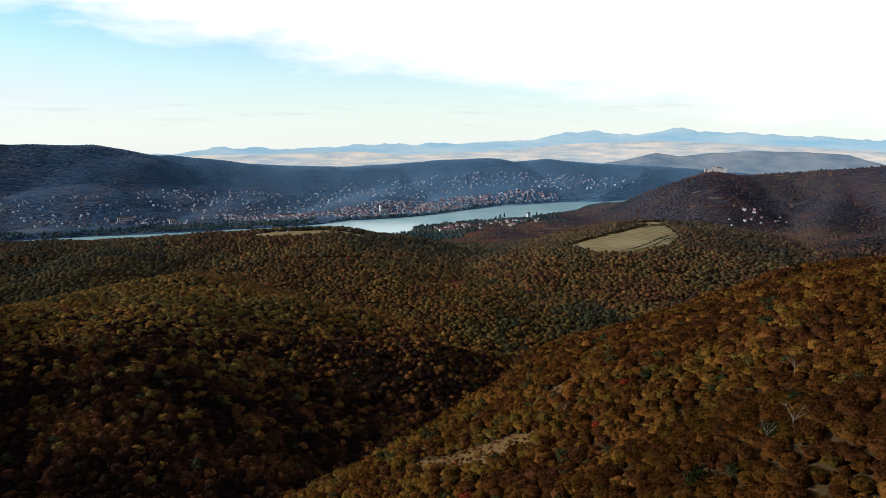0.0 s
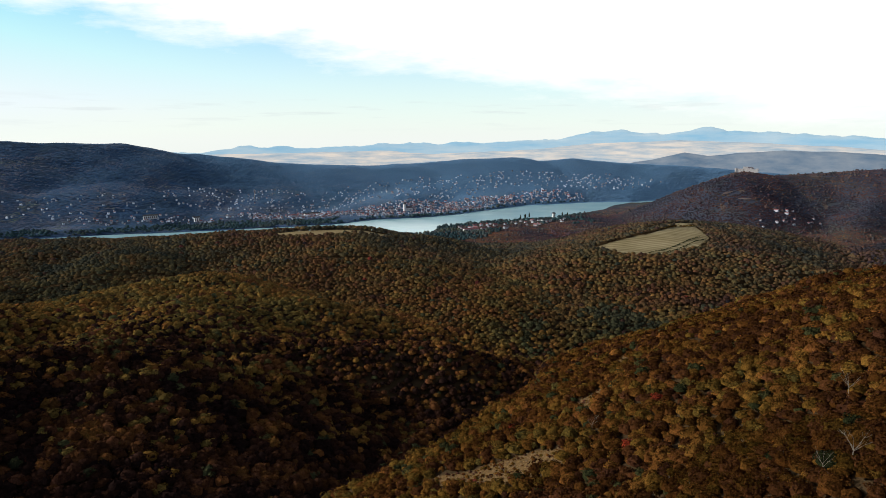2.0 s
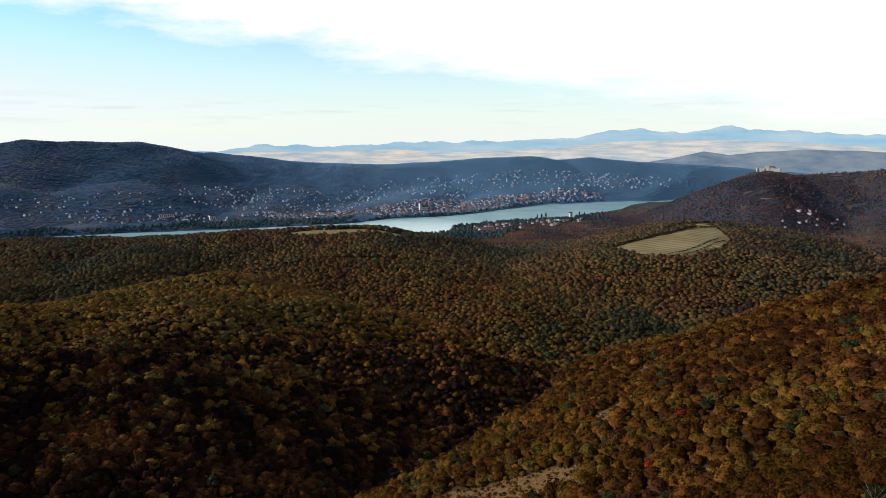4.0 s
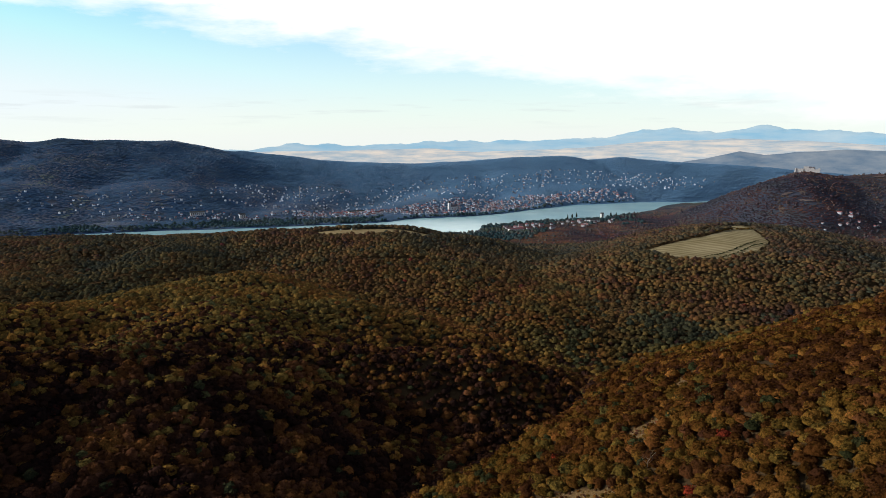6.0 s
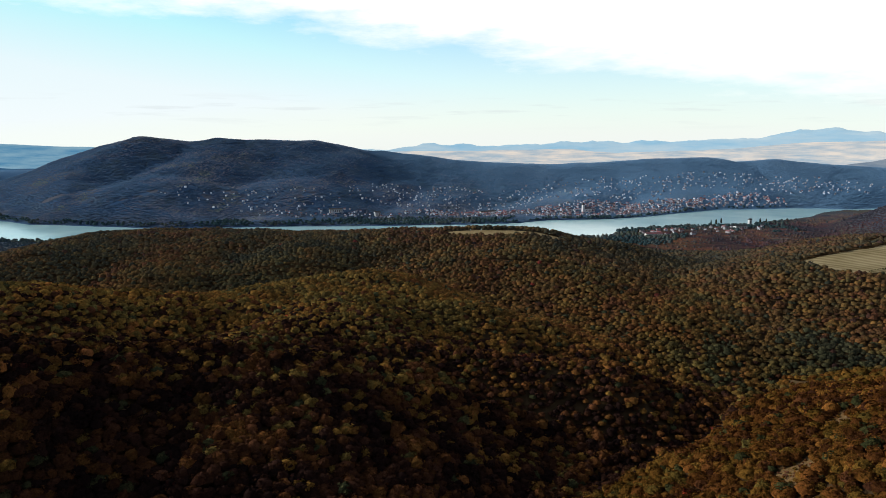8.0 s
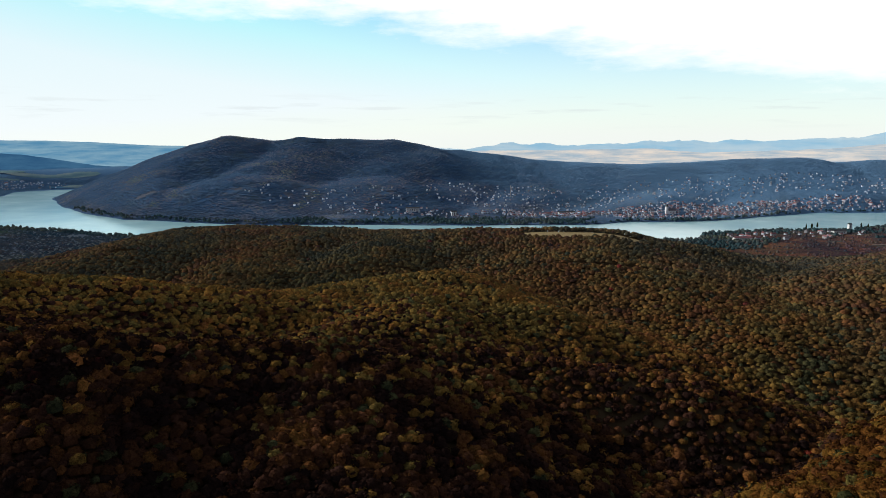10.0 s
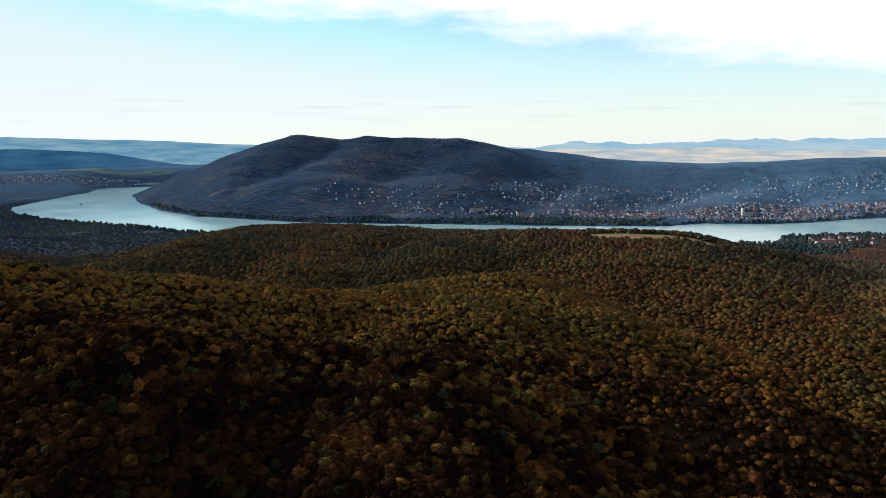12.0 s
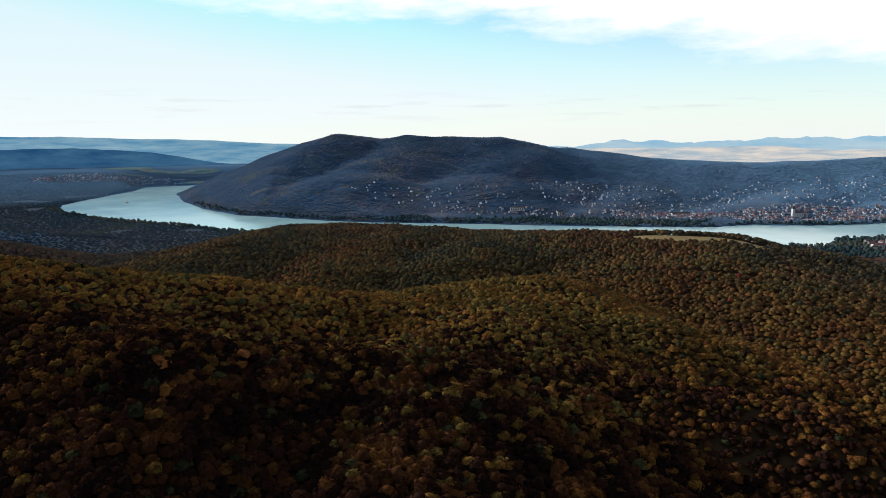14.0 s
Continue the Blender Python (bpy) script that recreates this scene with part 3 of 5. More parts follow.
def patch(name, poly, step, lift, material, label):
    """A sheet of open grass lying on the ground inside an outline."""
    xs, ys = [p[0] for p in poly], [p[1] for p in poly]
    bm, cells = bmesh.new(), {}
    nx, ny = int((max(xs) - min(xs)) / step) + 1, int((max(ys) - min(ys)) / step) + 1
    px, py = np.meshgrid(min(xs) + np.arange(nx + 1) * step, min(ys) + np.arange(ny + 1) * step, indexing="ij")
    pz = sum(land(px + 16 * math.cos(k), py + 16 * math.sin(k)) for k in range(6)) / 6 + lift
    ok = inside(px + 5 * fbm(px, py, 30, 61, 2), py + 5 * fbm(px, py, 30, 67, 2), poly)
    vert = {}
    for a in range(nx):
        for b in range(ny):
            if ok[a, b]:
                ring = []
                for c, d in ((a, b), (a + 1, b), (a + 1, b + 1), (a, b + 1)):
                    if (c, d) not in vert:
                        vert[c, d] = bm.verts.new((px[c, d], py[c, d], pz[c, d]))
                    ring.append(vert[c, d])
                bm.faces.new(ring).smooth = True
    return tagged(part(name, bm, material), label, "field", kind="structure")


patch("field", FIELD, 3.5, 1.6, M_FIELD, "pale mown hilltop field in long strips among woods")
patch("field", STUBBLE, 3.5, 1.6, M_FIELD, "narrow strip of pale stubble along the hilltop")
for g in GLADES:
    patch("glade", g, 3.5, 2.6, M_GLADE, "dry brown grass in an opening of the hillside woods")
for g in PLAIN_FIELDS:
    patch("plain_field", g, 6.0, 2.2, M_PLAIN, "pale green fields between the village and the hills up the river")
patch("meadow", MEADOW, 3.5, 1.2, M_MEADOW, "small dry yellow meadow on the wooded ridge")


def backdrop(name, nodes, r0, r1, foot, material, label, rough, seed):
    """A far range: from the plain up to a crest whose bearing and height are given."""
    b = np.radians(np.arange(nodes[0][0], nodes[-1][0], 0.12))
    crest = np.interp(np.degrees(b), [n[0] for n in nodes], [n[1] for n in nodes])
    crest = crest + rough * fbm(np.degrees(b), b * 0, 1.5, seed, 5)
    rows = 26
    s = np.linspace(0, 1, rows)[:, None]
    r = r0 + (r1 - r0) * s + 0 * b
    x, y = r * np.sin(b), 50 + r * np.cos(b)
    lumps = fbm(x, y, 420, seed + 9, 4)
    z = foot + (crest - foot) * (s ** 1.3) + 0.22 * (crest - foot) * lumps * np.sin(np.pi * s) * 1.6
    z[-1] = crest - 30
    z[-2] = crest
    n = len(b)
    i, j = np.meshgrid(np.arange(rows - 1), np.arange(n - 1), indexing="ij")
    q = np.stack([i * n + j, i * n + j + 1, (i + 1) * n + j + 1, (i + 1) * n + j], -1).reshape(-1, 4)
    ob = new(name, mesh_of(name, np.stack([x, y, z], -1).reshape(-1, 3), q, material, True))
    return tagged(ob, label, "hills", kind="structure")


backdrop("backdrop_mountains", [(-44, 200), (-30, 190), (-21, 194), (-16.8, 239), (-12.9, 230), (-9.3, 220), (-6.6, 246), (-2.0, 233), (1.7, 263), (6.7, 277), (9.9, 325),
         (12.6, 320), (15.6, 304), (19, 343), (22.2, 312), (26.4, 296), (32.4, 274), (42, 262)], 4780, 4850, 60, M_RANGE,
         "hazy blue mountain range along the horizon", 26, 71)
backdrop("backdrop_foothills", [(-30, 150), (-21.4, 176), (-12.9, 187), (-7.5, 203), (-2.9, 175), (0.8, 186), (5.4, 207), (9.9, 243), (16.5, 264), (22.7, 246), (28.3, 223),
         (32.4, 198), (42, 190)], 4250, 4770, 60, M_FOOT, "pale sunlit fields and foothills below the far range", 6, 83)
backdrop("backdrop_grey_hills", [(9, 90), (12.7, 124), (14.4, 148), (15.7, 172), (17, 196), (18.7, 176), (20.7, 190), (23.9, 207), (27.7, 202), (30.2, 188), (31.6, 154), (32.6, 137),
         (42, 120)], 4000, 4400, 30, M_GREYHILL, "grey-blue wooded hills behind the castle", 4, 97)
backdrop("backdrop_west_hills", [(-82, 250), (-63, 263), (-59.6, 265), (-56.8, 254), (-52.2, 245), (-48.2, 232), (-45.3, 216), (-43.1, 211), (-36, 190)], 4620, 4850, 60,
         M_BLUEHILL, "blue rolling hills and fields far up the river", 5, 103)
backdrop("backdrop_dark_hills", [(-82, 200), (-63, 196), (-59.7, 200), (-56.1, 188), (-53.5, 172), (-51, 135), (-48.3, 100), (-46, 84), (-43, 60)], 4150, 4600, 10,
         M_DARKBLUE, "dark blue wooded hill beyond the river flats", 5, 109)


# ---- trees ----
rng = np.random.default_rng(7)


def ico(level):
    bm = bmesh.new()
    bmesh.ops.create_icosphere(bm, subdivisions=level, radius=1.0)
    v = np.array([p.co[:] for p in bm.verts])
    f = np.array([[p.index for p in t.verts] for t in bm.faces])
    bm.free()
    return v, f


ICO1 = ico(1)


def lobe(r, level=ICO1, rough=0.25):
    """A rough lump of foliage."""
    v, f = level
    return v * (1 + rough * (r.random((len(v), 1)) - 0.5) * 2), f


def leaf_cards(points, normals, size, r):
    """Small bent leaf sprays, each two triangles, lying roughly along the crown's surface."""
    n = len(points)
    side = np.cross(normals, r.normal(size=(n, 3)))
    side /= np.linalg.norm(side, axis=1)[:, None] + 1e-9
    lean = normals + r.normal(size=(n, 3)) * 0.42
    up = np.cross(lean, side)
    up /= np.linalg.norm(up, axis=1)[:, None] + 1e-9
    s = size * (0.6 + 0.8 * r.random((n, 1)))
    bend = normals * s * 0.25
    v = np.stack([points - side * s - bend, points - up * s * 0.8, points + side * s - bend, points + up * s * 0.9], 1).reshape(-1, 3)
    k = np.arange(n)[:, None] * 4
    f = np.concatenate([k + [0, 1, 2], k + [0, 2, 3]])
    return v, f


def crown(r, lobes, cards, size, level=ICO1, spread=1.0):
    """A broad crown about 1 in radius with its base at z = 0: uneven lobes with leaf sprays over them."""
    vs, fs, base = [], [], 0
    for k in range(lobes):
        a = k * 2.4 + r.random() * 0.9
        d = (0.0 if k == 0 else 0.42 + 0.25 * r.random()) * spread
        h = 0.95 + 0.25 * r.random() if k == 0 else 0.45 + 0.5 * r.random()
        size_k = (0.56 if k == 0 else 0.30 + 0.2 * r.random())
        v, f = lobe(r, level, 0.22)
        f = f[v[f][:, :, 2].mean(1) > -0.45]
        v = v * (size_k, size_k, size_k * 0.85) + (d * math.cos(a), d * math.sin(a), h)
        vs.append(v)
        fs.append(f + base)
        base += len(v)
        if cards:
            c = max(2, cards // lobes)
            nrm = r.normal(size=(c, 3))
            nrm[:, 2] = np.abs(nrm[:, 2]) * 0.9 + 0.1 * nrm[:, 2]
            nrm /= np.linalg.norm(nrm, axis=1)[:, None]
            pts = nrm * (size_k * 1.04, size_k * 1.04, size_k * 0.9) + (d * math.cos(a), d * math.sin(a), h)
            v, f = leaf_cards(pts, nrm, size, r)
            vs.append(v)
            fs.append(f + base)
            base += len(v)
    return np.concatenate(vs), np.concatenate(fs)


def dome(r, level, rough, keep):
    """A crown for woods farther off: an uneven half ball, lumpy, without its underside."""
    v, f = level
    a = np.arctan2(v[:, 1], v[:, 0])
    wave = 1 + 0.16 * np.sin(3 * a + 6 * r.random()) + 0.12 * np.sin(5 * a + 6 * r.random())
    v = v * (1 + rough * (r.random((len(v), 1)) * 2 - 1)) * np.stack([wave, wave, np.ones(len(v))], 1)
    for _ in range(5):                          # boughs that stand out of the crown
        d = r.normal(size=3)
        d[2] = abs(d[2])
        d /= np.linalg.norm(d)
        v = v * (1 + 0.22 * np.clip(v @ d / np.linalg.norm(v, axis=1), 0, 1) ** 8)[:, None]
    v = v / np.percentile(np.hypot(v[:, 0], v[:, 1]), 88)
    v[:, 2] = np.where(v[:, 2] > 0.9, 0.9 + (v[:, 2] - 0.9) * 0.3, v[:, 2])
    f = f[v[f][:, :, 2].mean(1) > keep]
    used = np.unique(f)
    new_id = np.zeros(len(v), int)
    new_id[used] = np.arange(len(used))
    return v[used] + (0, 0, 0.55), new_id[f]


def scatter(templates, xyz, width, height, turn, tint):
    """Puts one of the templates at each place and joins them into arrays of corners, triangles and tints."""
    pick = rng.integers(0, len(templates), len(xyz))
    V, F, T, base = [], [], [], 0
    for k, (v, f) in enumerate(templates):
        w = np.where(pick == k)[0]
        if not len(w):
            continue
        c, s = np.cos(turn[w])[:, None], np.sin(turn[w])[:, None]
        x, y = v[None, :, 0] * c - v[None, :, 1] * s, v[None, :, 0] * s + v[None, :, 1] * c
        p = np.stack([x * width[w, None] + xyz[w, None, 0], y * width[w, None] + xyz[w, None, 1], v[None, :, 2] * height[w, None] + xyz[w, None, 2]], -1)
        V.append(p.reshape(-1, 3))
        F.append((f[None] + (np.arange(len(w)) * len(v))[:, None, None] + base).reshape(-1, 3))
        T.append(np.repeat(tint[w], len(v), 0))
        base += len(w) * len(v)
    return np.concatenate(V), np.concatenate(F), np.concatenate(T)


def spots(r0, r1, step, jitter=0.42):
    """A jittered grid of places between two radii, in the sector that the camera's view sweeps."""
    n = np.arange(-r1, r1, step)
    x, y = np.meshgrid(n, n)
    odd = (np.arange(len(n)) % 2 * 0.5 * step)[:, None]
    x = (x + odd + step * jitter * (rng.random(x.shape) * 2 - 1)).ravel()
    y = (y + step * jitter * (rng.random(y.shape) * 2 - 1)).ravel()
    r, a = np.hypot(x, y), np.degrees(np.arctan2(x, y))
    ok = (r > r0) & (r < r1) & (a > -67) & (a < np.where(r < 600, 58, 39))
    return x[ok] + CENTRE[0], y[ok] + CENTRE[1]


OPEN = [(m[0], m[1], m[2] * 0.95, m[3] * 0.95, radians(m[4])) for m in SCREES]


def wooded(x, y, z, out):
    ok = (z > 2.2) & (out > 6)
    for poly in [FIELD, STUBBLE, MEADOW] + GLADES + PLAIN_FIELDS:                # and no wood close below the open grass
        ok &= ~inside(x, y, poly) & ~inside(x, y + 12, poly)
    for s in OPEN:
        ok &= ellipse(x, y, *s) > 1 + 0.3 * fbm(x, y, 9, 91, 2)
    return ok


def hues(x, y, z, owner):
    """The autumn tint of each tree: its place in the scale of leaf colours, its brightness with sun and shade painted
    in, and its haze.
    """
    n = len(x)
    name = np.array(NAMES)[owner]
    drift, close = fbm(x, y, 130, 201, 3), fbm(x, y, 35, 211, 2)
    hue = 0.46 + 0.24 * drift + 0.13 * close + rng.normal(0, 0.06, n)
    right = ((name == "near_spur") | (name == "spur_nose")) & (past_rib(x, y) < 14)
    hue = np.where(right, 0.675 + 0.13 * drift + 0.12 * close + rng.normal(0, 0.075, n), hue)
    hue = np.where(name == "orange_knoll", 0.62 + 0.12 * close + rng.normal(0, 0.06, n), hue)
    hue = np.where(name == "west_spur", 0.62 + 0.16 * drift + 0.08 * close + rng.normal(0, 0.07, n), hue)
    hue = np.where(np.isin(name, ["castle_hill", "castle_foot", "castle_foot_east", "right_hill", "orchard_slope"]), 0.70 + 0.30 * fbm(x, y, 240, 251, 3) + 0.14 * close, hue)
    hue = np.where(np.isin(name, ["meadow_ridge", "saddle", "east_slope", "field_shoulder"]), hue - 0.03 + 0.12 * fbm(x, y, 300, 221, 2), hue)
    valley = (z < 42) & (y > 640) & (y < 1010) & (x > 70)
    hue = np.where(np.isin(name, ["lit_ridge", "lit_shoulder"]), 0.50 + 0.11 * drift + 0.08 * close + rng.normal(0, 0.05, n), hue)
    gully = smooth(84, 40, z) * smooth(560, 620, y) * smooth(1150, 930, y) * smooth(-300, -130, x) * smooth(190, 90, x)
    hue = hue + (0.70 + 0.14 * close - hue) * 0.35 * gully
    hollow = np.where(right, 0.0, 1.0) * np.where(rng.random(n) < 0.95 * smooth(870, 440, np.hypot(x, y - 60) + 60 * close), 1.0, 0.15)      # brown trees below the valley's head, darkened to imitate shade
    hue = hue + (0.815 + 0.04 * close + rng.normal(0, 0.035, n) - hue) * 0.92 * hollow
    east = smooth(-330, -60, x) * smooth(850, 950, y) * smooth(1400, 1250, y) * smooth(-0.2, 0.5, fbm(x, y, 160, 241, 3))
    hue = hue + (0.74 - hue) * 0.4 * east
    hue = np.where(valley & (fbm(x, y, 70, 231, 3) + rng.normal(0, 0.18, n) > 0.05), hue * 0.3 + 0.10, hue)
    hue = np.clip(hue + 0.10 * fbm(x, y, 20, 271, 2), 0.03, np.where(right, 0.755, 0.93))
    odd = rng.random(n)
    hue = np.where(odd > 0.9992, 0.98, np.where(odd > 0.985, 0.66 + 0.1 * rng.random(n), np.where(odd < 0.03, 0.22, hue)))
    light = np.interp(hue, [0.1, 0.3, 0.5, 0.64, 0.74, 0.82, 0.93, 0.97], [0.44, 0.49, 0.55, 0.50, 0.28, 0.085, 0.07, 0.43])      # half bare brown oaks are the darkest, with the hollow's shade painted in
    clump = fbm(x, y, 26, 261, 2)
    # sunlight on the lit ridge and knoll is painted in as brighter leaves
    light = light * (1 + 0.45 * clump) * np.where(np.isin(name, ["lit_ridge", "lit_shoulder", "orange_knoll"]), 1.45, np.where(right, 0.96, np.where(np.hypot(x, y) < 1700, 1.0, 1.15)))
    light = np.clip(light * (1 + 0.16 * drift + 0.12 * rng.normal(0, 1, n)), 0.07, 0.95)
    # bare: share of blue haze painted into the leaves, growing with distance
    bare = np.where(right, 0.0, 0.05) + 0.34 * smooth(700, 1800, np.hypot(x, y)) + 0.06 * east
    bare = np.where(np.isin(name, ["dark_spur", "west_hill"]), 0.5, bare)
    return np.stack([hue, light, bare, np.ones(n)], -1)


# single trees that stand out by their colour: x, y, tint, brightness
MARKED = [(70, 301, 1.0, 0.42), (89, 330, 0.99, 0.36), (27, 381, 1.0, 0.38), (-433, 409, 0.99, 0.5), (-398, 418, 0.71, 0.95), (-378, 405, 0.66, 0.85), (-378, 470, 0.70, 0.9),
          (-367, 457, 0.70, 0.85), (-309, 617, 0.47, 0.9), (-274, 470, 0.48, 0.5), (-382, 328, 0.68, 0.6), (-355, 624, 0.74, 0.8), (-120, 615, 0.69, 0.95), (-32, 688, 0.67, 0.9),
          (-427, 591, 0.64, 0.8), (-537, 499, 0.72, 0.8), (-356, 492, 0.74, 0.6), (-115, 698, 0.70, 0.7), (-251, 706, 0.73, 0.8), (-309, 638, 0.62, 0.8), (-121, 638, 0.74, 0.8),
          (285, 1060, 0.74, 0.9), (58, 422, 0.38, 0.6), (105, 333, 0.40, 0.55), (201, 402, 0.66, 0.6), (82, 210, 0.74, 0.4)]


def mark(x, y, tint):
    for mx, my, h, b in MARKED:
        k = np.argmin(np.hypot(x - mx, y - my))
        if np.hypot(x[k] - mx, y[k] - my) < 12:
            tint[k, 0], tint[k, 1] = h, b
    return tint


def core(r, sides):
    """An uneven low dome of two rings and an apex, the dark inside of a crown."""
    v = []
    for k, (out, up) in enumerate(((1.0, 0.18), (0.74, 0.78))):
        a = (np.arange(sides) + 0.5 * k) * 6.2832 / sides + 0.5 * (r.random(sides) - 0.5)
        d = out * (0.80 + 0.36 * r.random(sides))
        v.append(np.stack([np.cos(a) * d, np.sin(a) * d, up + 0.24 * (r.random(sides) - 0.5)], 1))
    v.append(np.array([(0.15 * r.normal(), 0.15 * r.normal(), 1.12 + 0.1 * r.random())]))
    f = []
    for k in range(sides):
        m = (k + 1) % sides
        f += [(k, m, sides + k), (m, sides + m, sides + k), (sides + k, sides + m, 2 * sides)]
    return np.concatenate(v), np.array(f)


def boughs(r, lobes, cards, size, sides=7):
    """A spreading crown: an uneven core with several boughs of leaf sprays round it."""
    v, f = core(r, sides)
    v = v * (0.90, 0.90, 0.92)
    a = np.arange(lobes) * 2.4 + r.random(lobes)
    d = np.where(np.arange(lobes) == 0, 0.0, 0.38 + 0.30 * r.random(lobes))
    mid = np.stack([d * np.cos(a), d * np.sin(a), np.where(d == 0, 0.72, 0.40 + 0.40 * r.random(lobes))], 1)
    reach = np.where(d == 0, 0.58, 0.34 + 0.18 * r.random(lobes))
    pick = r.integers(0, lobes, cards)
    n = r.normal(size=(cards, 3)) + mid[pick] * (0.9, 0.9, 0.0)
    n[:, 2] = np.abs(n[:, 2]) + 0.1
    n /= np.linalg.norm(n, axis=1)[:, None]
    p = mid[pick] + n * (reach[pick] * (0.86 + 0.24 * r.random(cards)))[:, None] * (1, 1, 0.85)
    cv, cf = leaf_cards(p, n, size, r)
    return np.concatenate([v, cv]), np.concatenate([f, cf + len(v)])


def low_mound(r):
    """The top of a crown among far woods: a ring and an apex, uneven."""
    a = np.arange(6) * 1.0472 + r.random(6) * 0.5
    d = 0.8 + 0.4 * r.random(6)
    ring = np.stack([np.cos(a) * d * 1.15, np.sin(a) * d * 1.15, -0.8 + 0.25 * r.random(6)], 1)
    v = np.concatenate([ring, [(0.3 * r.normal(), 0.3 * r.normal(), 0.5 + 0.3 * r.random())]])
    return v, np.array([(k, (k + 1) % 6, 6) for k in range(6)])


shape = np.random.default_rng(3)
NEAR_CROWNS = [boughs(shape, 7, 84, 0.115, 8) for _ in range(16)]
SLOPE_CROWNS = [boughs(shape, 5, 34, 0.155, 6) for _ in range(16)]
MID_CROWNS = [boughs(shape, 4, 10, 0.20, 6) for _ in range(18)]
BACK_CROWNS = [boughs(shape, 3, 3, 0.22, 5) for _ in range(16)]
GULLY_CROWNS = [dome(shape, ICO1, 0.25, -0.1) for _ in range(10)]
FAR_CROWNS = [low_mound(shape) for _ in range(8)]

# the near slopes, nearest first
ax_, ay_ = spots(110, 590, 5.3)
az_, ao_, aout = land(ax_, ay_, True)
on_spur = np.isin(np.array(NAMES)[ao_], ["near_spur", "spur_nose"])
thin = rng.random(len(ax_))
ok = wooded(ax_, ay_, az_, aout) & np.where(on_spur, thin < 0.96, thin < np.where(np.hypot(ax_, ay_) > 430, 0.92, 0.76))
ok &= (ax_ < 345) & (np.hypot(ax_, ay_) > np.where(ax_ < -40, 330, 150))      # not beyond the spur, nor in the gully below
ax_, ay_, az_, ao_, on_spur = ax_[ok], ay_[ok], az_[ok], ao_[ok], on_spur[ok]
order = np.argsort(np.hypot(ax_ - 95, ay_ - 215))
ax_, ay_, az_, ao_, on_spur = ax_[order], ay_[order], az_[order], ao_[order], on_spur[order]
near_tint = mark(ax_, ay_, hues(ax_, ay_, az_, ao_))
near_w = np.where(on_spur, 2.7 + 2.3 * rng.random(len(ax_)) ** 1.4, 4.2 + 2.6 * rng.random(len(ax_)))
near_h = near_w * (0.68 + 0.38 * rng.random(len(ax_)))
near_turn = rng.random(len(ax_)) * 6.28
near_foot = np.where(on_spur, 0.8, 3.0)
SINGLE = 290
far_side = ~on_spur | (np.hypot(ax_, ay_) > 430)
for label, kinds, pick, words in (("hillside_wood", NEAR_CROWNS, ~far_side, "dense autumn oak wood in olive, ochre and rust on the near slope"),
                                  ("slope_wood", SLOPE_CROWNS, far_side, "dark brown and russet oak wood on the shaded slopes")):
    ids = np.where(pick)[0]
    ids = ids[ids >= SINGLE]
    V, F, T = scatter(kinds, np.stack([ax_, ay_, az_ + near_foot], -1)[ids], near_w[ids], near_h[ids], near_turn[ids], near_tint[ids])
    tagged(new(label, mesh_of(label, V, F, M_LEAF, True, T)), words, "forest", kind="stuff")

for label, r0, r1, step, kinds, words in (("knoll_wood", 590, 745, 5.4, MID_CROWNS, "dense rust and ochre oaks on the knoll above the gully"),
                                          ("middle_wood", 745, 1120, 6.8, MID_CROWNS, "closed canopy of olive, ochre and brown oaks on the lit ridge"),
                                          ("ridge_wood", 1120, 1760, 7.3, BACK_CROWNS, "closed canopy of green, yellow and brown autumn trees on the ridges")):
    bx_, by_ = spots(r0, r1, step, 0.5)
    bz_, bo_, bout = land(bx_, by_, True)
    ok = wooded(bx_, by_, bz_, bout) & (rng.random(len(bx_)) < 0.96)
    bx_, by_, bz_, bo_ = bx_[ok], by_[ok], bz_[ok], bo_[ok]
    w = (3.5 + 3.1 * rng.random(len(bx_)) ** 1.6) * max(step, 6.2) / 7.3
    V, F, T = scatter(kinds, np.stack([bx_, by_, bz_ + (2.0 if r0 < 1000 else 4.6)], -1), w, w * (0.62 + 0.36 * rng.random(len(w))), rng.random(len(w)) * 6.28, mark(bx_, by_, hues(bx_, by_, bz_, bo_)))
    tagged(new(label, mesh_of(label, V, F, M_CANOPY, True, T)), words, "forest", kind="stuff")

# scrub between the oaks of the near spur
x, y = rng.uniform(-60, 330, 6500), rng.uniform(110, 460, 6500)
z, o, out = land(x, y, True)
ok = (past_rib(x, y) < 10) & np.isin(np.array(NAMES)[o], ["near_spur", "spur_nose"])
for s in OPEN:
    ok &= ellipse(x, y, *s) > 1
x, y, z, o = x[ok], y[ok], z[ok], o[ok]
w = 1.3 + 1.4 * rng.random(len(x))
V, F, T = scatter(GULLY_CROWNS, np.stack([x, y, z], -1), w, w * 0.9, rng.random(len(x)) * 6.28, hues(x, y, z, o))
tagged(new("hillside_scrub", mesh_of("hillside_scrub", V, F, M_LEAF, True, T)), "low rust-brown scrub between the oaks of the near slope", "shrubs", kind="stuff")

# the gully floor and the slopes behind
x, y = np.meshgrid(np.arange(-420, 420, 7.6), np.arange(-330, 420, 7.6))
x, y = (x + rng.uniform(-3.4, 3.4, x.shape)).ravel(), (y + rng.uniform(-3.4, 3.4, x.shape)).ravel()
r, a = np.hypot(x, y), np.degrees(np.arctan2(x, y))
z, o, out = land(x, y, True)
seen = (np.abs(a) < 68) & (r > np.where(x < -40, 330, 150))
ok = ~seen & (rng.random(len(x)) < 0.93)
for s in OPEN:
    ok &= ellipse(x, y, *s) > 1
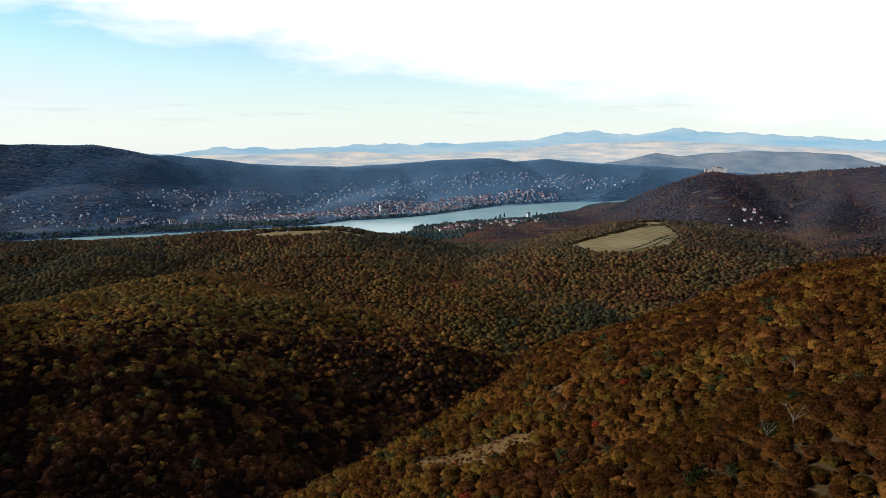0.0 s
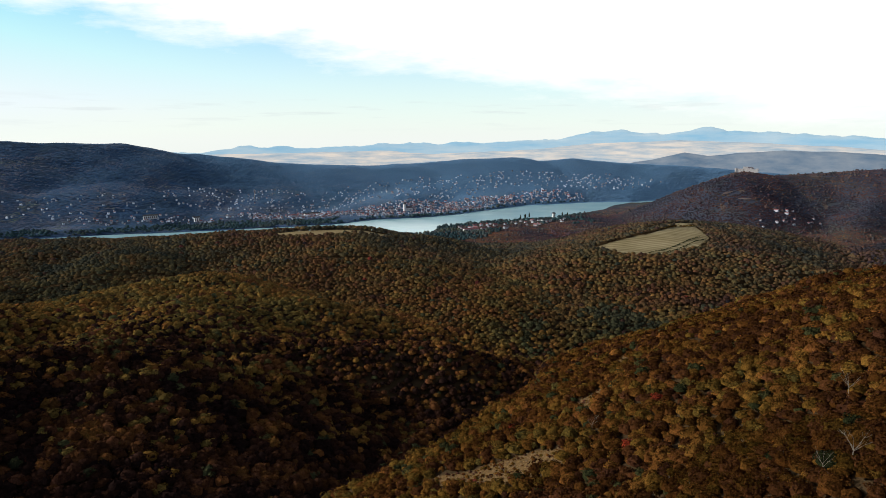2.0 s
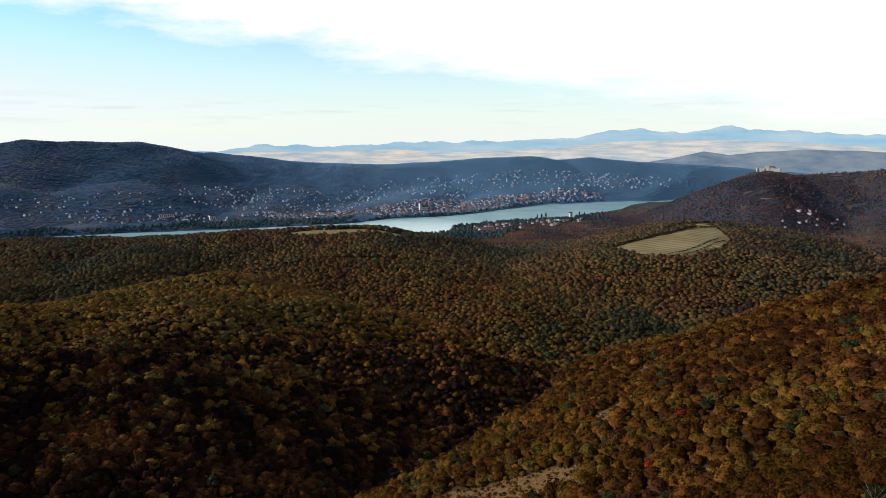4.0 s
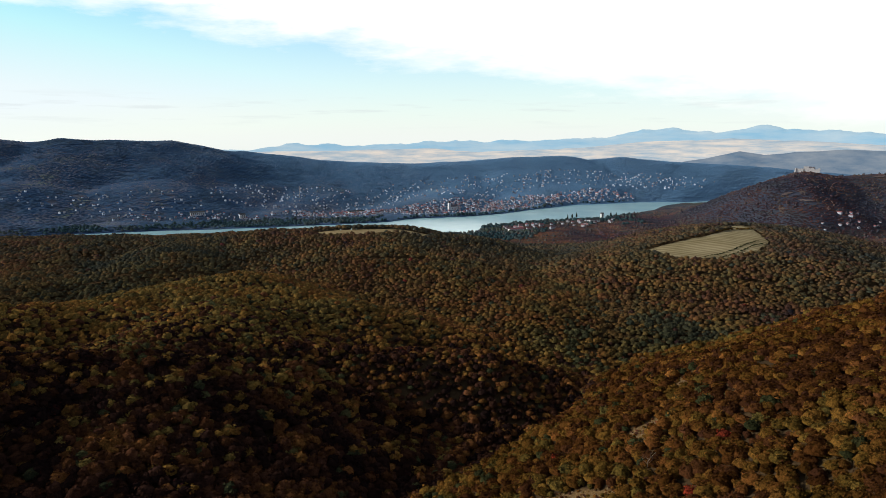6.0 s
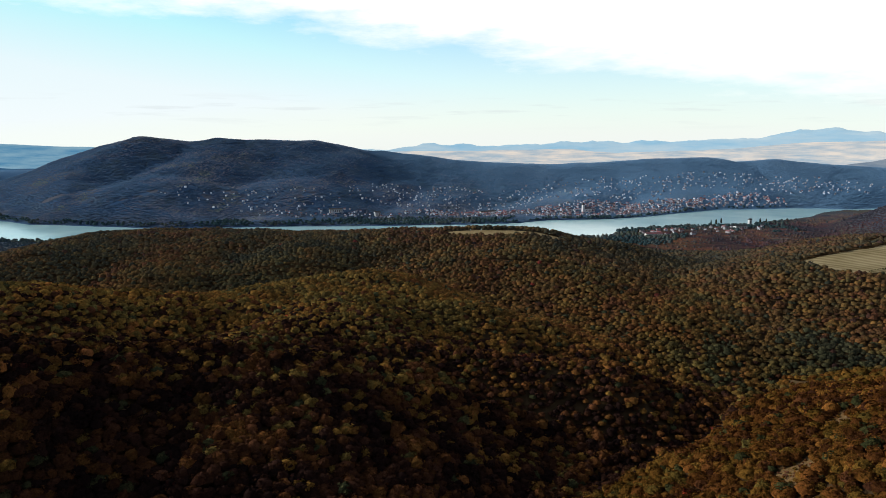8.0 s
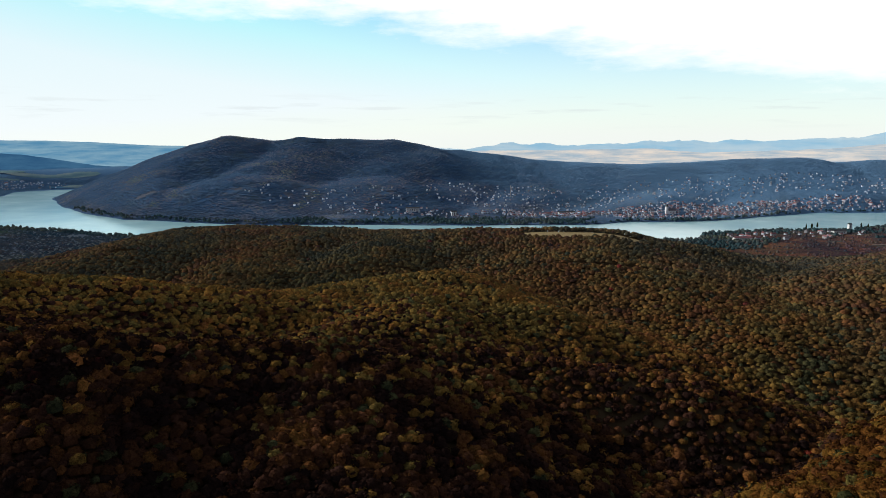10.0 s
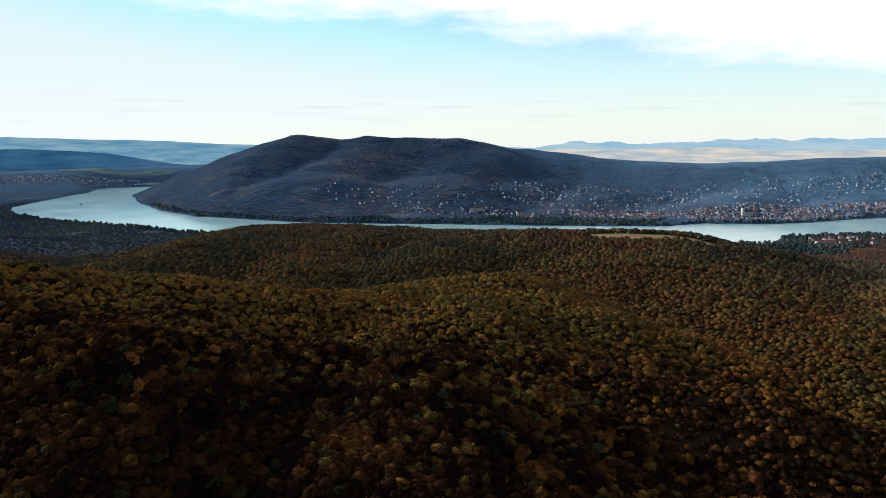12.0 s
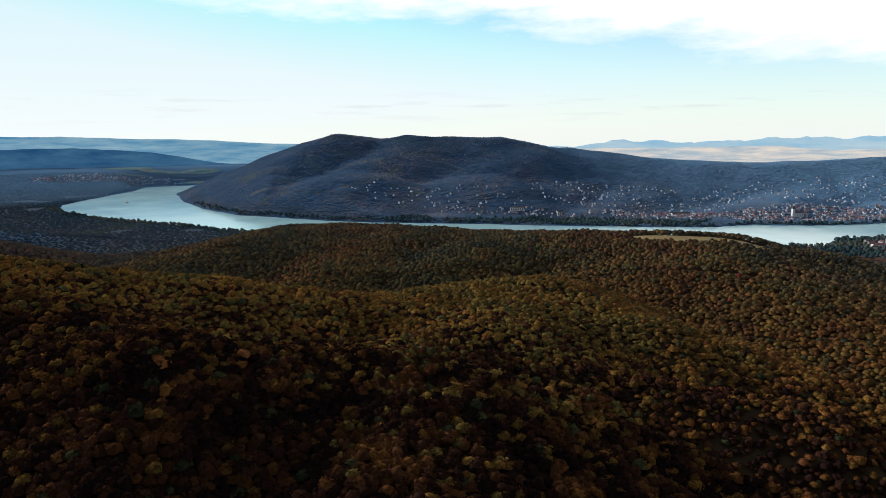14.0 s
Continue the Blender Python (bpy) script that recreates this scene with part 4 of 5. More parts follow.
x, y, z, o = x[ok], y[ok], z[ok], o[ok]
w = 4.2 + 2.0 * rng.random(len(x))
V, F, T = scatter(GULLY_CROWNS, np.stack([x, y, z + 1.5], -1), w, w * (0.95 + 0.3 * rng.random(len(w))), rng.random(len(w)) * 6.28, hues(x, y, z, o))
tagged(new("gully_wood", mesh_of("gully_wood", V, F, M_LEAF, True, T)), "brown and russet oaks closing over the gully", "forest", kind="stuff")

# low shrubs and loose stones on the bare places
sx_, sy_, sr_ = [], [], []
for cx, cy, rx, ry, turn in SCREES[:7]:
    k = int(rx * ry * 1.5)
    r, a = np.sqrt(rng.random(k)) * 1.05, rng.random(k) * 6.283
    u, v = rx * r * np.cos(a), ry * r * np.sin(a)
    c, s = math.cos(radians(turn)), math.sin(radians(turn))
    sx_.append(cx + u * c - v * s)
    sy_.append(cy + u * s + v * c)
sx_, sy_ = np.concatenate(sx_), np.concatenate(sy_)
half = len(sx_) // 2
pick = rng.permutation(len(sx_))
for label, ids, kinds, lo, hi, flat, mat, words in (("scree_shrubs", pick[:half], GULLY_CROWNS, 0.5, 1.3, 0.8, M_LEAF, "low dry shrubs scattered over the stony clearings"),
                                                    ("scree_stones", pick[half:], [lobe(shape, ICO1, 0.35) for _ in range(5)], 0.25, 0.9, 0.6, M_SCREE, "loose pale stones on the bare slope")):
    x, y = sx_[ids], sy_[ids]
    w = lo + (hi - lo) * rng.random(len(x)) ** 2
    t = np.stack([0.5 + 0.4 * rng.random(len(x)), np.full(len(x), 0.5), 0 * x, 1 + 0 * x], -1)
    V, F, T = scatter(kinds, np.stack([x, y, land(x, y)], -1), w, w * flat, rng.random(len(x)) * 6.28, t)
    tagged(new(label, mesh_of(label, V, F, mat, False, T)), words, "shrubs" if "shrub" in label else "stones", kind="stuff")


# ---- settlements ----
def slab(bm, x0, y0, z0, x1, y1, z1):
    v = [bm.verts.new(p) for p in ((x0, y0, z0), (x1, y0, z0), (x1, y1, z0), (x0, y1, z0), (x0, y0, z1), (x1, y0, z1), (x1, y1, z1), (x0, y1, z1))]
    for f in ((0, 3, 2, 1), (4, 5, 6, 7), (0, 1, 5, 4), (1, 2, 6, 5), (2, 3, 7, 6), (3, 0, 4, 7)):
        bm.faces.new([v[k] for k in f])


def gable(bm, x0, y0, z0, x1, y1, rise, over=0.5, thick=0.3):
    """A pitched roof with eaves, its ridge along x."""
    x0, y0, x1, y1 = x0 - over, y0 - over, x1 + over, y1 + over
    ym = (y0 + y1) / 2
    a = [bm.verts.new(p) for p in ((x0, y0, z0), (x1, y0, z0), (x1, y1, z0), (x0, y1, z0), (x0, ym, z0 + rise), (x1, ym, z0 + rise))]
    b = [bm.verts.new((p.co.x, p.co.y, p.co.z + thick)) for p in a]
    for f in ((0, 1, 5, 4), (2, 3, 4, 5)):
        bm.faces.new([b[k] for k in f])
        bm.faces.new([a[k] for k in reversed(f)])
    for k, m in ((0, 1), (1, 5), (5, 2), (2, 3), (3, 4), (4, 0)):
        bm.faces.new((a[k], a[m], b[m], b[k]))


def house(length, width, height, rise, wing):
    """A village house: plastered walls with gables, a tiled roof and a chimney."""
    ob = new("house")
    bm = bmesh.new()
    slab(bm, -length / 2, -width / 2, -2.5, length / 2, width / 2, height)
    for s in (-1, 1):
        x = s * length / 2
        tri = [bm.verts.new(p) for p in ((x, -width / 2, height), (x, width / 2, height), (x, 0, height + rise * 0.92))]
        bm.faces.new(tri if s > 0 else tri[::-1])
    if wing:
        slab(bm, -length / 2, width / 2, -2.5, -length / 2 + width * 0.8, width * 1.1, height * 0.9)
    part("wall", bm, M_WALL, ob)
    bm = bmesh.new()
    gable(bm, -length / 2, -width / 2, height, length / 2, width / 2, rise)
    if wing:
        gable(bm, -length / 2, width / 2, height * 0.9, -length / 2 + width * 0.8, width * 1.1, rise * 0.6)
    part("roof", bm, M_ROOF, ob)
    bm = bmesh.new()
    slab(bm, length * 0.2, -0.6, height + rise * 0.5, length * 0.2 + 0.8, 0.4, height + rise + 1.1)
    part("chimney", bm, M_ROOF, ob)
    for k in (-1, 1):
        for x in (-0.28, 0.28):
            bm = bmesh.new()
            slab(bm, x * length - 0.7, k * width / 2 - 0.06, 1.2, x * length + 0.7, k * width / 2 + 0.06, 2.6)
            part("window", bm, M_SLATE, ob)
    return ob


hs = np.random.default_rng(19)
MODELS = [house(12, 8, 3.6, 4.0, False), house(15, 8.5, 3.4, 4.4, True), house(10, 9, 5.6, 3.6, False), house(18, 9, 6.2, 4.2, False), house(9, 7, 3.2, 3.4, True)]
HOUSES = []


def settle(count, cx, cy, rx, ry, turn, group, label, gap=15, big=1.0, lean=0.5):
    """Strews houses over an ellipse of ground, apart from each other and from the water."""
    made, tries = 0, 0
    c, s = math.cos(radians(turn)), math.sin(radians(turn))
    while made < count and tries < count * 40:
        tries += 1
        r, a = math.sqrt(hs.random()), hs.random() * 6.283
        u, v = rx * r * math.cos(a), ry * r * math.sin(a)
        x, y = cx + u * c - v * s, cy + u * s + v * c
        z, _, out = land(np.array([x]), np.array([y]), True)
        if out[0] < 22 or z[0] < 2.5 or any((x - p) ** 2 + (y - q) ** 2 < gap * gap for p, q in HOUSES):
            continue
        HOUSES.append((x, y))
        ob = copy_thing(MODELS[hs.integers(0, 5)], pose(x, y, float(z[0]) + 0.6, 0, 0, turn + hs.choice([0, 90]) + hs.normal(0, 12)) @ Matrix.Scale(big * (0.66 + 0.24 * hs.random()), 4))
        tagged(ob, label, "house", group)
        made += 1


CLAY = "pale plastered village house with a red clay-tiled gable roof"
settle(110, -140, 2722, 330, 100, 42, "houses of the riverside town", CLAY, 15)
settle(40, -560, 2480, 230, 60, 36, "houses of the riverside town", CLAY, 15)
settle(45, 285, 3010, 240, 80, 32, "houses of the riverside town", CLAY, 16)
settle(34, 150, 2240, 230, 66, 38, "houses of the near bank village", "white village house with a clay roof among bank gardens", 18)
settle(14, 965, 2125, 150, 50, 30, "houses below the castle", "pale house with a dark roof among trees below the castle", 22, 0.8)
settle(70, -3450, 2260, 300, 90, 57, "houses up the river", "small white house on the flat up the river", 24)
for m in MODELS:
    for o in list(m.children):
        bpy.data.objects.remove(o)
    bpy.data.objects.remove(m)

# small houses past counting: a town's worth by the river and summer cottages strewn over the far slope
COTTAGE_V = np.array([(-1, -.7, -.9), (1, -.7, -.9), (1, .7, -.9), (-1, .7, -.9), (-1, -.7, .6), (1, -.7, .6), (1, .7, .6), (-1, .7, .6), (-1, 0, 1.2), (1, 0, 1.2),
                      (-1.1, -.85, .55), (1.1, -.85, .55), (1.1, .85, .55), (-1.1, .85, .55), (-1.1, 0, 1.3), (1.1, 0, 1.3)])
COTTAGE_F = np.array([(0, 1, 5), (0, 5, 4), (1, 2, 6), (1, 6, 5), (2, 3, 7), (2, 7, 6), (3, 0, 4), (3, 4, 7), (5, 6, 9), (7, 4, 8),
                      (10, 11, 15), (10, 15, 14), (12, 13, 14), (12, 14, 15)])
COTTAGE_S = np.array([0] * 10 + [1] * 4)


def strew(name, areas, small, large, roof, label):
    xs, ys = [], []
    for x, y, rx, ry, turn, k in areas:
        r, a = np.sqrt(hs.random(k)), hs.random(k) * 6.283
        u, v = rx * r * np.cos(a), ry * r * np.sin(a)
        c, s = math.cos(radians(turn)), math.sin(radians(turn))
        xs.append(x + u * c - v * s)
        ys.append(y + u * s + v * c)
    x, y = np.concatenate(xs), np.concatenate(ys)
    z, _, out = land(x, y, True)
    ok = (out > 14) & (z > 2.4)
    x, y, z = x[ok], y[ok], z[ok]
    size = small + (large - small) * hs.random(len(x))
    V, F, T = scatter([(COTTAGE_V, COTTAGE_F)], np.stack([x, y, ground_at(x, y) + size * 0.9 + 0.4], -1), size, size, hs.random(len(x)) * 3.14, np.ones((len(x), 4)))
    tagged(new(name, mesh_of(name, V, F, M_COTTAGE, False, None, "tint", roof, np.tile(COTTAGE_S, len(x)))), label, "houses", kind="stuff")
    return x, y


tx_, ty_ = strew("town_houses", [(-140, 2730, 360, 120, 42, 430), (-570, 2490, 290, 70, 36, 230), (285, 3020, 270, 90, 32, 220), (-1000, 2200, 260, 44, 27, 80)], 2.1, 3.5, M_TOWNROOF,
                 "crowded small white houses with red roofs along the river")
cx_, cy_ = strew("hillside_cottages", [(-760, 2680, 420, 200, 36, 230), (-1330, 2200, 330, 120, 22, 80), (-200, 3100, 420, 180, 30, 210), (480, 3340, 460, 120, 8, 200),
                                       (-3450, 2270, 300, 90, 57, 190), (-3330, 2570, 150, 40, 53, 60)], 2.0, 3.4, M_GREYROOF, "white summer cottages strewn over the wooded far slope")
cx_, cy_ = np.concatenate([cx_, tx_]), np.concatenate([cy_, ty_])


def cone(bm, x, y, z, r, h, sides, turn=0.0):
    ring = [bm.verts.new((x + r * math.cos(turn + 6.2832 * k / sides), y + r * math.sin(turn + 6.2832 * k / sides), z)) for k in range(sides)]
    tip = bm.verts.new((x, y, z + h))
    for k in range(sides):
        bm.faces.new((ring[k], ring[(k + 1) % sides], tip))
    bm.faces.new(ring[::-1])


def church(x, y, turn):
    z = float(land(np.array([x]), np.array([y]))[0])
    ob = new("church")
    bm = bmesh.new()
    slab(bm, -14, -7, -3, 14, 7, 11)
    part("nave", bm, M_WHITE, ob)
    bm = bmesh.new()
    gable(bm, -14, -7, 11, 14, 7, 8)
    part("roof", bm, M_ROOF, ob, "red clay-tiled nave roof")
    bm = bmesh.new()
    slab(bm, -22, -4, -3, -14, 4, 25)
    part("tower", bm, M_WHITE, ob)
    bm = bmesh.new()
    cone(bm, -18, 0, 25, 6, 12, 4, math.pi / 4)
    part("spire", bm, M_SLATE, ob, "dark pointed spire")
    for k in (-8, -2, 4, 10):
        bm = bmesh.new()
        slab(bm, k - 0.8, -7.12, 3, k + 0.8, -6.9, 8)
        part("window", bm, M_SLATE, ob)
    ob.matrix_world = pose(x, y, z, 0, 0, turn)
    tagged(ob, "white church with a square tower and dark spire in the town", "church")


church(-219, 2632, 38)


def big_block(x, y, turn, length, width, height, roof, label):
    z = float(land(np.array([x]), np.array([y]))[0])
    HOUSES.append((x, y))
    ob = new("long_building")
    bm = bmesh.new()
    slab(bm, -length / 2, -width / 2, -3, length / 2, width / 2, height)
    part("wall", bm, M_WHITE, ob)
    bm = bmesh.new()
    gable(bm, -length / 2, -width / 2, height, length / 2, width / 2, 4, 0.8)
    part("roof", bm, roof, ob)
    for k in range(int(length / 6)):
        for s in (-1, 1):
            bm = bmesh.new()
            slab(bm, -length / 2 + 2 + k * 6, s * width / 2 - 0.1, 2, -length / 2 + 4.4 + k * 6, s * width / 2 + 0.1, height - 1.5)
            part("window", bm, M_SLATE, ob)
    ob.matrix_world = pose(x, y, z, 0, 0, turn)
    tagged(ob, label, "building")


big_block(-1010, 2210, 30, 44, 14, 10, M_SLATE, "long white building with a dark roof on the far bank")
big_block(-880, 2260, 32, 18, 12, 14, M_SLATE, "white block with a dark roof on the far bank")
big_block(12, 2084, 24, 46, 15, 7, M_ROOF, "long building with a bright red roof on the near bank")
big_block(260, 2330, 35, 40, 14, 8, M_SLATE, "long white building with a grey roof by the river")
big_block(300, 2445, 30, 9, 8, 15, M_SLATE, "white tower-like house by the near bank")
big_block(-560, 2520, 36, 60, 14, 7, M_SLATE, "long grey-roofed hall in the riverside town")


def castle(x, y):
    """A ruined hilltop castle: stepped keep, curtain walls and corner towers."""
    z = float(land(np.array([x]), np.array([y]))[0])
    ob = new("castle_ruin")
    for name, box in (("keep", (-12, -9, -8, 10, 9, 17)), ("upper_ward", (10, -8, -8, 30, 8, 11)), ("curtain_wall", (-42, -14, -10, -12, -11, 7)),
                      ("curtain_wall", (-42, 11, -10, -12, 14, 6)), ("curtain_wall", (-45, -14, -10, -42, 14, 7)), ("curtain_wall", (30, -10, -10, 52, -7, 5)),
                      ("gatehouse", (48, -12, -10, 58, -2, 9))):
        bm = bmesh.new()
        slab(bm, *box)
        x0, y0, _, x1, y1, top = box
        k = x0
        while k < x1 - 1:                      # broken battlements
            if hs.random() > 0.3:
                slab(bm, k, y0, top, k + 1.6, min(y1, y0 + 1.5), top + 0.8 + 1.4 * hs.random())
            k += 3.0
        part(name, bm, M_STONE, ob)
    for tx, ty, r, h in ((-43, -12, 6, 10), (30, 8, 5.5, 14)):
        bm = bmesh.new()
        bmesh.ops.create_cone(bm, cap_ends=True, segments=14, radius1=r, radius2=r * 0.94, depth=h + 10)
        bmesh.ops.translate(bm, vec=(tx, ty, (h - 10) / 2), verts=bm.verts)
        part("round_tower", bm, M_STONE, ob)
    bm = bmesh.new()
    gable(bm, 10, -8, 11, 30, 8, 6)
    part("roof", bm, M_ROOF, ob, "brown pitched roof")
    ob.matrix_world = pose(x, y, z + 4, 0, 0, -28) @ Matrix.Scale(0.68, 4)
    tagged(ob, "pale stone castle ruin with towers on the wooded hilltop", "castle")


castle(930, 2404)


def barge(x, y, turn):
    ob = new("river_barge")
    bm = bmesh.new()
    plan = [(-24, -4.5), (18, -4.5), (26, -2), (29, 0), (26, 2), (18, 4.5), (-24, 4.5)]
    low = [bm.verts.new((px * 0.96, py * 0.85, -0.8)) for px, py in plan]
    top = [bm.verts.new((px, py, 2.2 + (0.8 if px > 20 else 0))) for px, py in plan]
    for k in range(len(plan)):
        m = (k + 1) % len(plan)
        bm.faces.new((low[k], low[m], top[m], top[k]))
    bm.faces.new(top)
    part("hull", bm, M_HULL, ob)
    bm = bmesh.new()
    slab(bm, -22, -3.4, 2.2, -11, 3.4, 6.4)
    part("wheelhouse", bm, M_WHITE, ob, "pale wheelhouse")
    bm = bmesh.new()
    slab(bm, -8, -3.3, 2.2, 16, 3.3, 3.8)
    part("hold", bm, M_STEEL, ob)
    bm = bmesh.new()
    slab(bm, -16.2, -0.2, 6.4, -15.8, 0.2, 11)
    part("mast", bm, M_STEEL, ob)
    ob.matrix_world = pose(x, y, 0, 0, 0, turn)
    tagged(ob, "dark river barge with a pale wheelhouse on the calm water", "barge")


barge(-2618, 1881, 150)


def mast_tower(x, y, h):
    z = float(land(np.array([x]), np.array([y]))[0])
    ob = new("transmitter_mast")
    bm = bmesh.new()
    bmesh.ops.create_cone(bm, cap_ends=True, segments=8, radius1=1.5, radius2=0.9, depth=h)
    bmesh.ops.translate(bm, vec=(0, 0, h / 2), verts=bm.verts)
    part("pole", bm, M_STEEL, ob)
    for k in range(3):
        bm = bmesh.new()
        bmesh.ops.create_cone(bm, cap_ends=True, segments=10, radius1=2.2, radius2=2.2, depth=1.2)
        bmesh.ops.translate(bm, vec=(0, 0, h * (0.8 + 0.08 * k)), verts=bm.verts)
        part("platform", bm, M_STEEL, ob)
    ob.matrix_world = pose(x, y, z)
    tagged(ob, "slender grey transmitter mast among the woods of the far slope", "mast")


mast_tower(-823, 2700, 42)

# ---- far woods, leaving room for the houses ----
HX, HY = np.array([p[0] for p in HOUSES]), np.array([p[1] for p in HOUSES])


def clear_of_houses(x, y, gap):
    ok = np.ones(len(x), bool)
    for hx, hy in list(zip(HX, HY)) + list(zip(cx_, cy_)):
        ok &= (np.abs(x - hx) > gap) | (np.abs(y - hy) > gap)
    return ok


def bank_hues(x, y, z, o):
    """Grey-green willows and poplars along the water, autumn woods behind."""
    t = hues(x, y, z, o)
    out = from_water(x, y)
    # the third channel holds the painted haze
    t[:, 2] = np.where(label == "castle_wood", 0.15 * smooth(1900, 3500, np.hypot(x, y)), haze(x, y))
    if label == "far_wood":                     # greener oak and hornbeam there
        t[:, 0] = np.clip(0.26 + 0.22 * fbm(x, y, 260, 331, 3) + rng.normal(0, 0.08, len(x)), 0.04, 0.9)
    wet = (out < 110) & (z < 9)
    t[:, 0] = np.where(wet, np.clip(0.26 + rng.normal(0, 0.12, len(x)), 0.05, 0.9), t[:, 0])
    return t


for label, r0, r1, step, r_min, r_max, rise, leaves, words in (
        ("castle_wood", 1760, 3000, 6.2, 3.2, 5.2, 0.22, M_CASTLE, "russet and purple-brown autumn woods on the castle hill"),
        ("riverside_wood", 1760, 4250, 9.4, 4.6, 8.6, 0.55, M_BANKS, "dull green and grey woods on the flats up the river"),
        ("far_wood", 1760, 4250, 8.6, 4.8, 7.6, 0.10, M_WOODS, "haze-tinted autumn woodland covering the hills beyond the river")):
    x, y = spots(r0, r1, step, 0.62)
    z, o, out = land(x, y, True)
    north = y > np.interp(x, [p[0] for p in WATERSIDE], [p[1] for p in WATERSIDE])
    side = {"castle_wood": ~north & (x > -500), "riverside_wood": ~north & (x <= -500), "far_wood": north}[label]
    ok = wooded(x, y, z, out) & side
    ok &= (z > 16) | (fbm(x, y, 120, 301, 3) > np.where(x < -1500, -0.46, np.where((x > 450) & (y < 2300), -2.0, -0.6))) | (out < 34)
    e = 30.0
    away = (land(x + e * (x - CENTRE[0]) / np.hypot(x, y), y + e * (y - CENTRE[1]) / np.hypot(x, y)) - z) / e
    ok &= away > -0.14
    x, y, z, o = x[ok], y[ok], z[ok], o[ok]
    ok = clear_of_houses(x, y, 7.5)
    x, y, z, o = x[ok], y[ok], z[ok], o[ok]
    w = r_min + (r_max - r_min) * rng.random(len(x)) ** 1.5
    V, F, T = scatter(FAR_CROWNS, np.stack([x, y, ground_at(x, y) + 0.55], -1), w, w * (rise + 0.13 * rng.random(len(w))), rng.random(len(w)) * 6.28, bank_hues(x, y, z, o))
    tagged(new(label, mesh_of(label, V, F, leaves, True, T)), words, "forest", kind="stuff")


# taller trees lining both banks
bx_, by_ = spots(1700, 3100, 10.5, 0.6)
bz_, bo_, bout = land(bx_, by_, True)
near_side = by_ < np.interp(bx_, [p[0] for p in WATERSIDE], [p[1] for p in WATERSIDE])
ok = (bout > 5) & (bz_ < 12) & np.where(near_side, ((bout < 190) & (bx_ > -180) & (bx_ < 420) & ((bout < 40) | (fbm(bx_, by_, 60, 321, 2) > -0.05))) | ((bout < 45) & (bx_ < -1300)), (bout < np.where(bx_ < -450, 135, 26) + 30 * fbm(bx_, by_, 180, 311, 2)) & (bx_ > -2300))
ok &= (rng.random(len(bx_)) < 0.8) & clear_of_houses(bx_, by_, 13)
bx_, by_, bz_ = bx_[ok], by_[ok], bz_[ok]
w = 4.4 + 3.0 * rng.random(len(bx_))
tint = np.stack([np.clip(0.16 + rng.normal(0, 0.09, len(w)), 0.03, 0.5), 0.34 + 0.09 * rng.normal(0, 1, len(w)), 0 * w, 1 + 0 * w], -1)
V, F, T = scatter(BACK_CROWNS, np.stack([bx_, by_, bz_ - 0.5], -1), w, w * (0.8 + 0.7 * rng.random(len(w)) ** 2), rng.random(len(w)) * 6.28, tint)
tagged(new("bank_trees", mesh_of("bank_trees", V, F, M_GALLERY, True, T)), "grey-green willows and poplars lining the river banks", "trees", kind="stuff")


# bushes and single trees over the near bank's orchards and the castle hill
x, y = rng.uniform(-80, 1500, 9000), rng.uniform(1640, 2640, 9000)
z, o, out = land(x, y, True)
ok = wooded(x, y, z, out) & (np.hypot(x, y - 50) > 1765) & clear_of_houses(x, y, 8) & (y < np.interp(x, [p[0] for p in MIDSTREAM], [p[1] for p in MIDSTREAM]))
ok &= (fbm(x, y, 110, 341, 3) + rng.normal(0, 0.25, len(x)) > -0.1) & (np.degrees(np.arctan2(x, y)) < 39)
x, y, z, o = x[ok], y[ok], z[ok], o[ok]
w = 2.2 + 2.6 * rng.random(len(x)) ** 1.5
tint = hues(x, y, z, o)
tint[:, 2] = 0.06
tint[:, 0] = np.clip(np.where(x < 760, 0.50, 0.42) + 0.34 * fbm(x, y, 90, 351, 3) + rng.normal(0, 0.10, len(x)), 0.03, 0.93)
V, F, T = scatter(BACK_CROWNS, np.stack([x, y, ground_at(x, y)], -1), w, w * (0.9 + 0.5 * rng.random(len(w))), rng.random(len(w)) * 6.28, tint)
tagged(new("orchard_bushes", mesh_of("orchard_bushes", V, F, M_CASTLE, True, T)), "russet and dull green bushes strewn over the orchards and the castle hill", "shrubs", kind="stuff")


# ---- hedges on the mown field and round the meadow ----
def hedge(points, step, size, hue, label, lift=2.0):
    xs, ys = [], []
    for (px, py), (qx, qy) in zip(points, points[1:]):
        n = max(2, int(math.hypot(qx - px, qy - py) / step))
        t = np.arange(n) / n
        xs.append(px + (qx - px) * t)
        ys.append(py + (qy - py) * t)
    x, y = np.concatenate(xs), np.concatenate(ys)
    keep = rng.random(len(x)) < 0.85
    x, y = x[keep] + rng.normal(0, 0.6, keep.sum()), y[keep] + rng.normal(0, 0.6, keep.sum())
    w = size * (0.6 + 0.7 * rng.random(len(x)))
    tint = np.stack([np.clip(hue + rng.normal(0, 0.07, len(x)), 0, 0.95), 0.5 + 0.08 * rng.normal(0, 1, len(x)), 0 * x, 1 + 0 * x], -1)
    V, F, T = scatter(MID_CROWNS, np.stack([x, y, land(x, y) + lift], -1), w, w * 0.9, rng.random(len(x)) * 6.28, tint)
    tagged(new("hedge", mesh_of("hedge", V, F, M_CANOPY, True, T)), label, "hedge", kind="stuff")


hedge([(312, 1212), (381, 1274), (438, 1340)], 2.6, 1.5, 0.10, "low dark hedge between strips of the mown field")
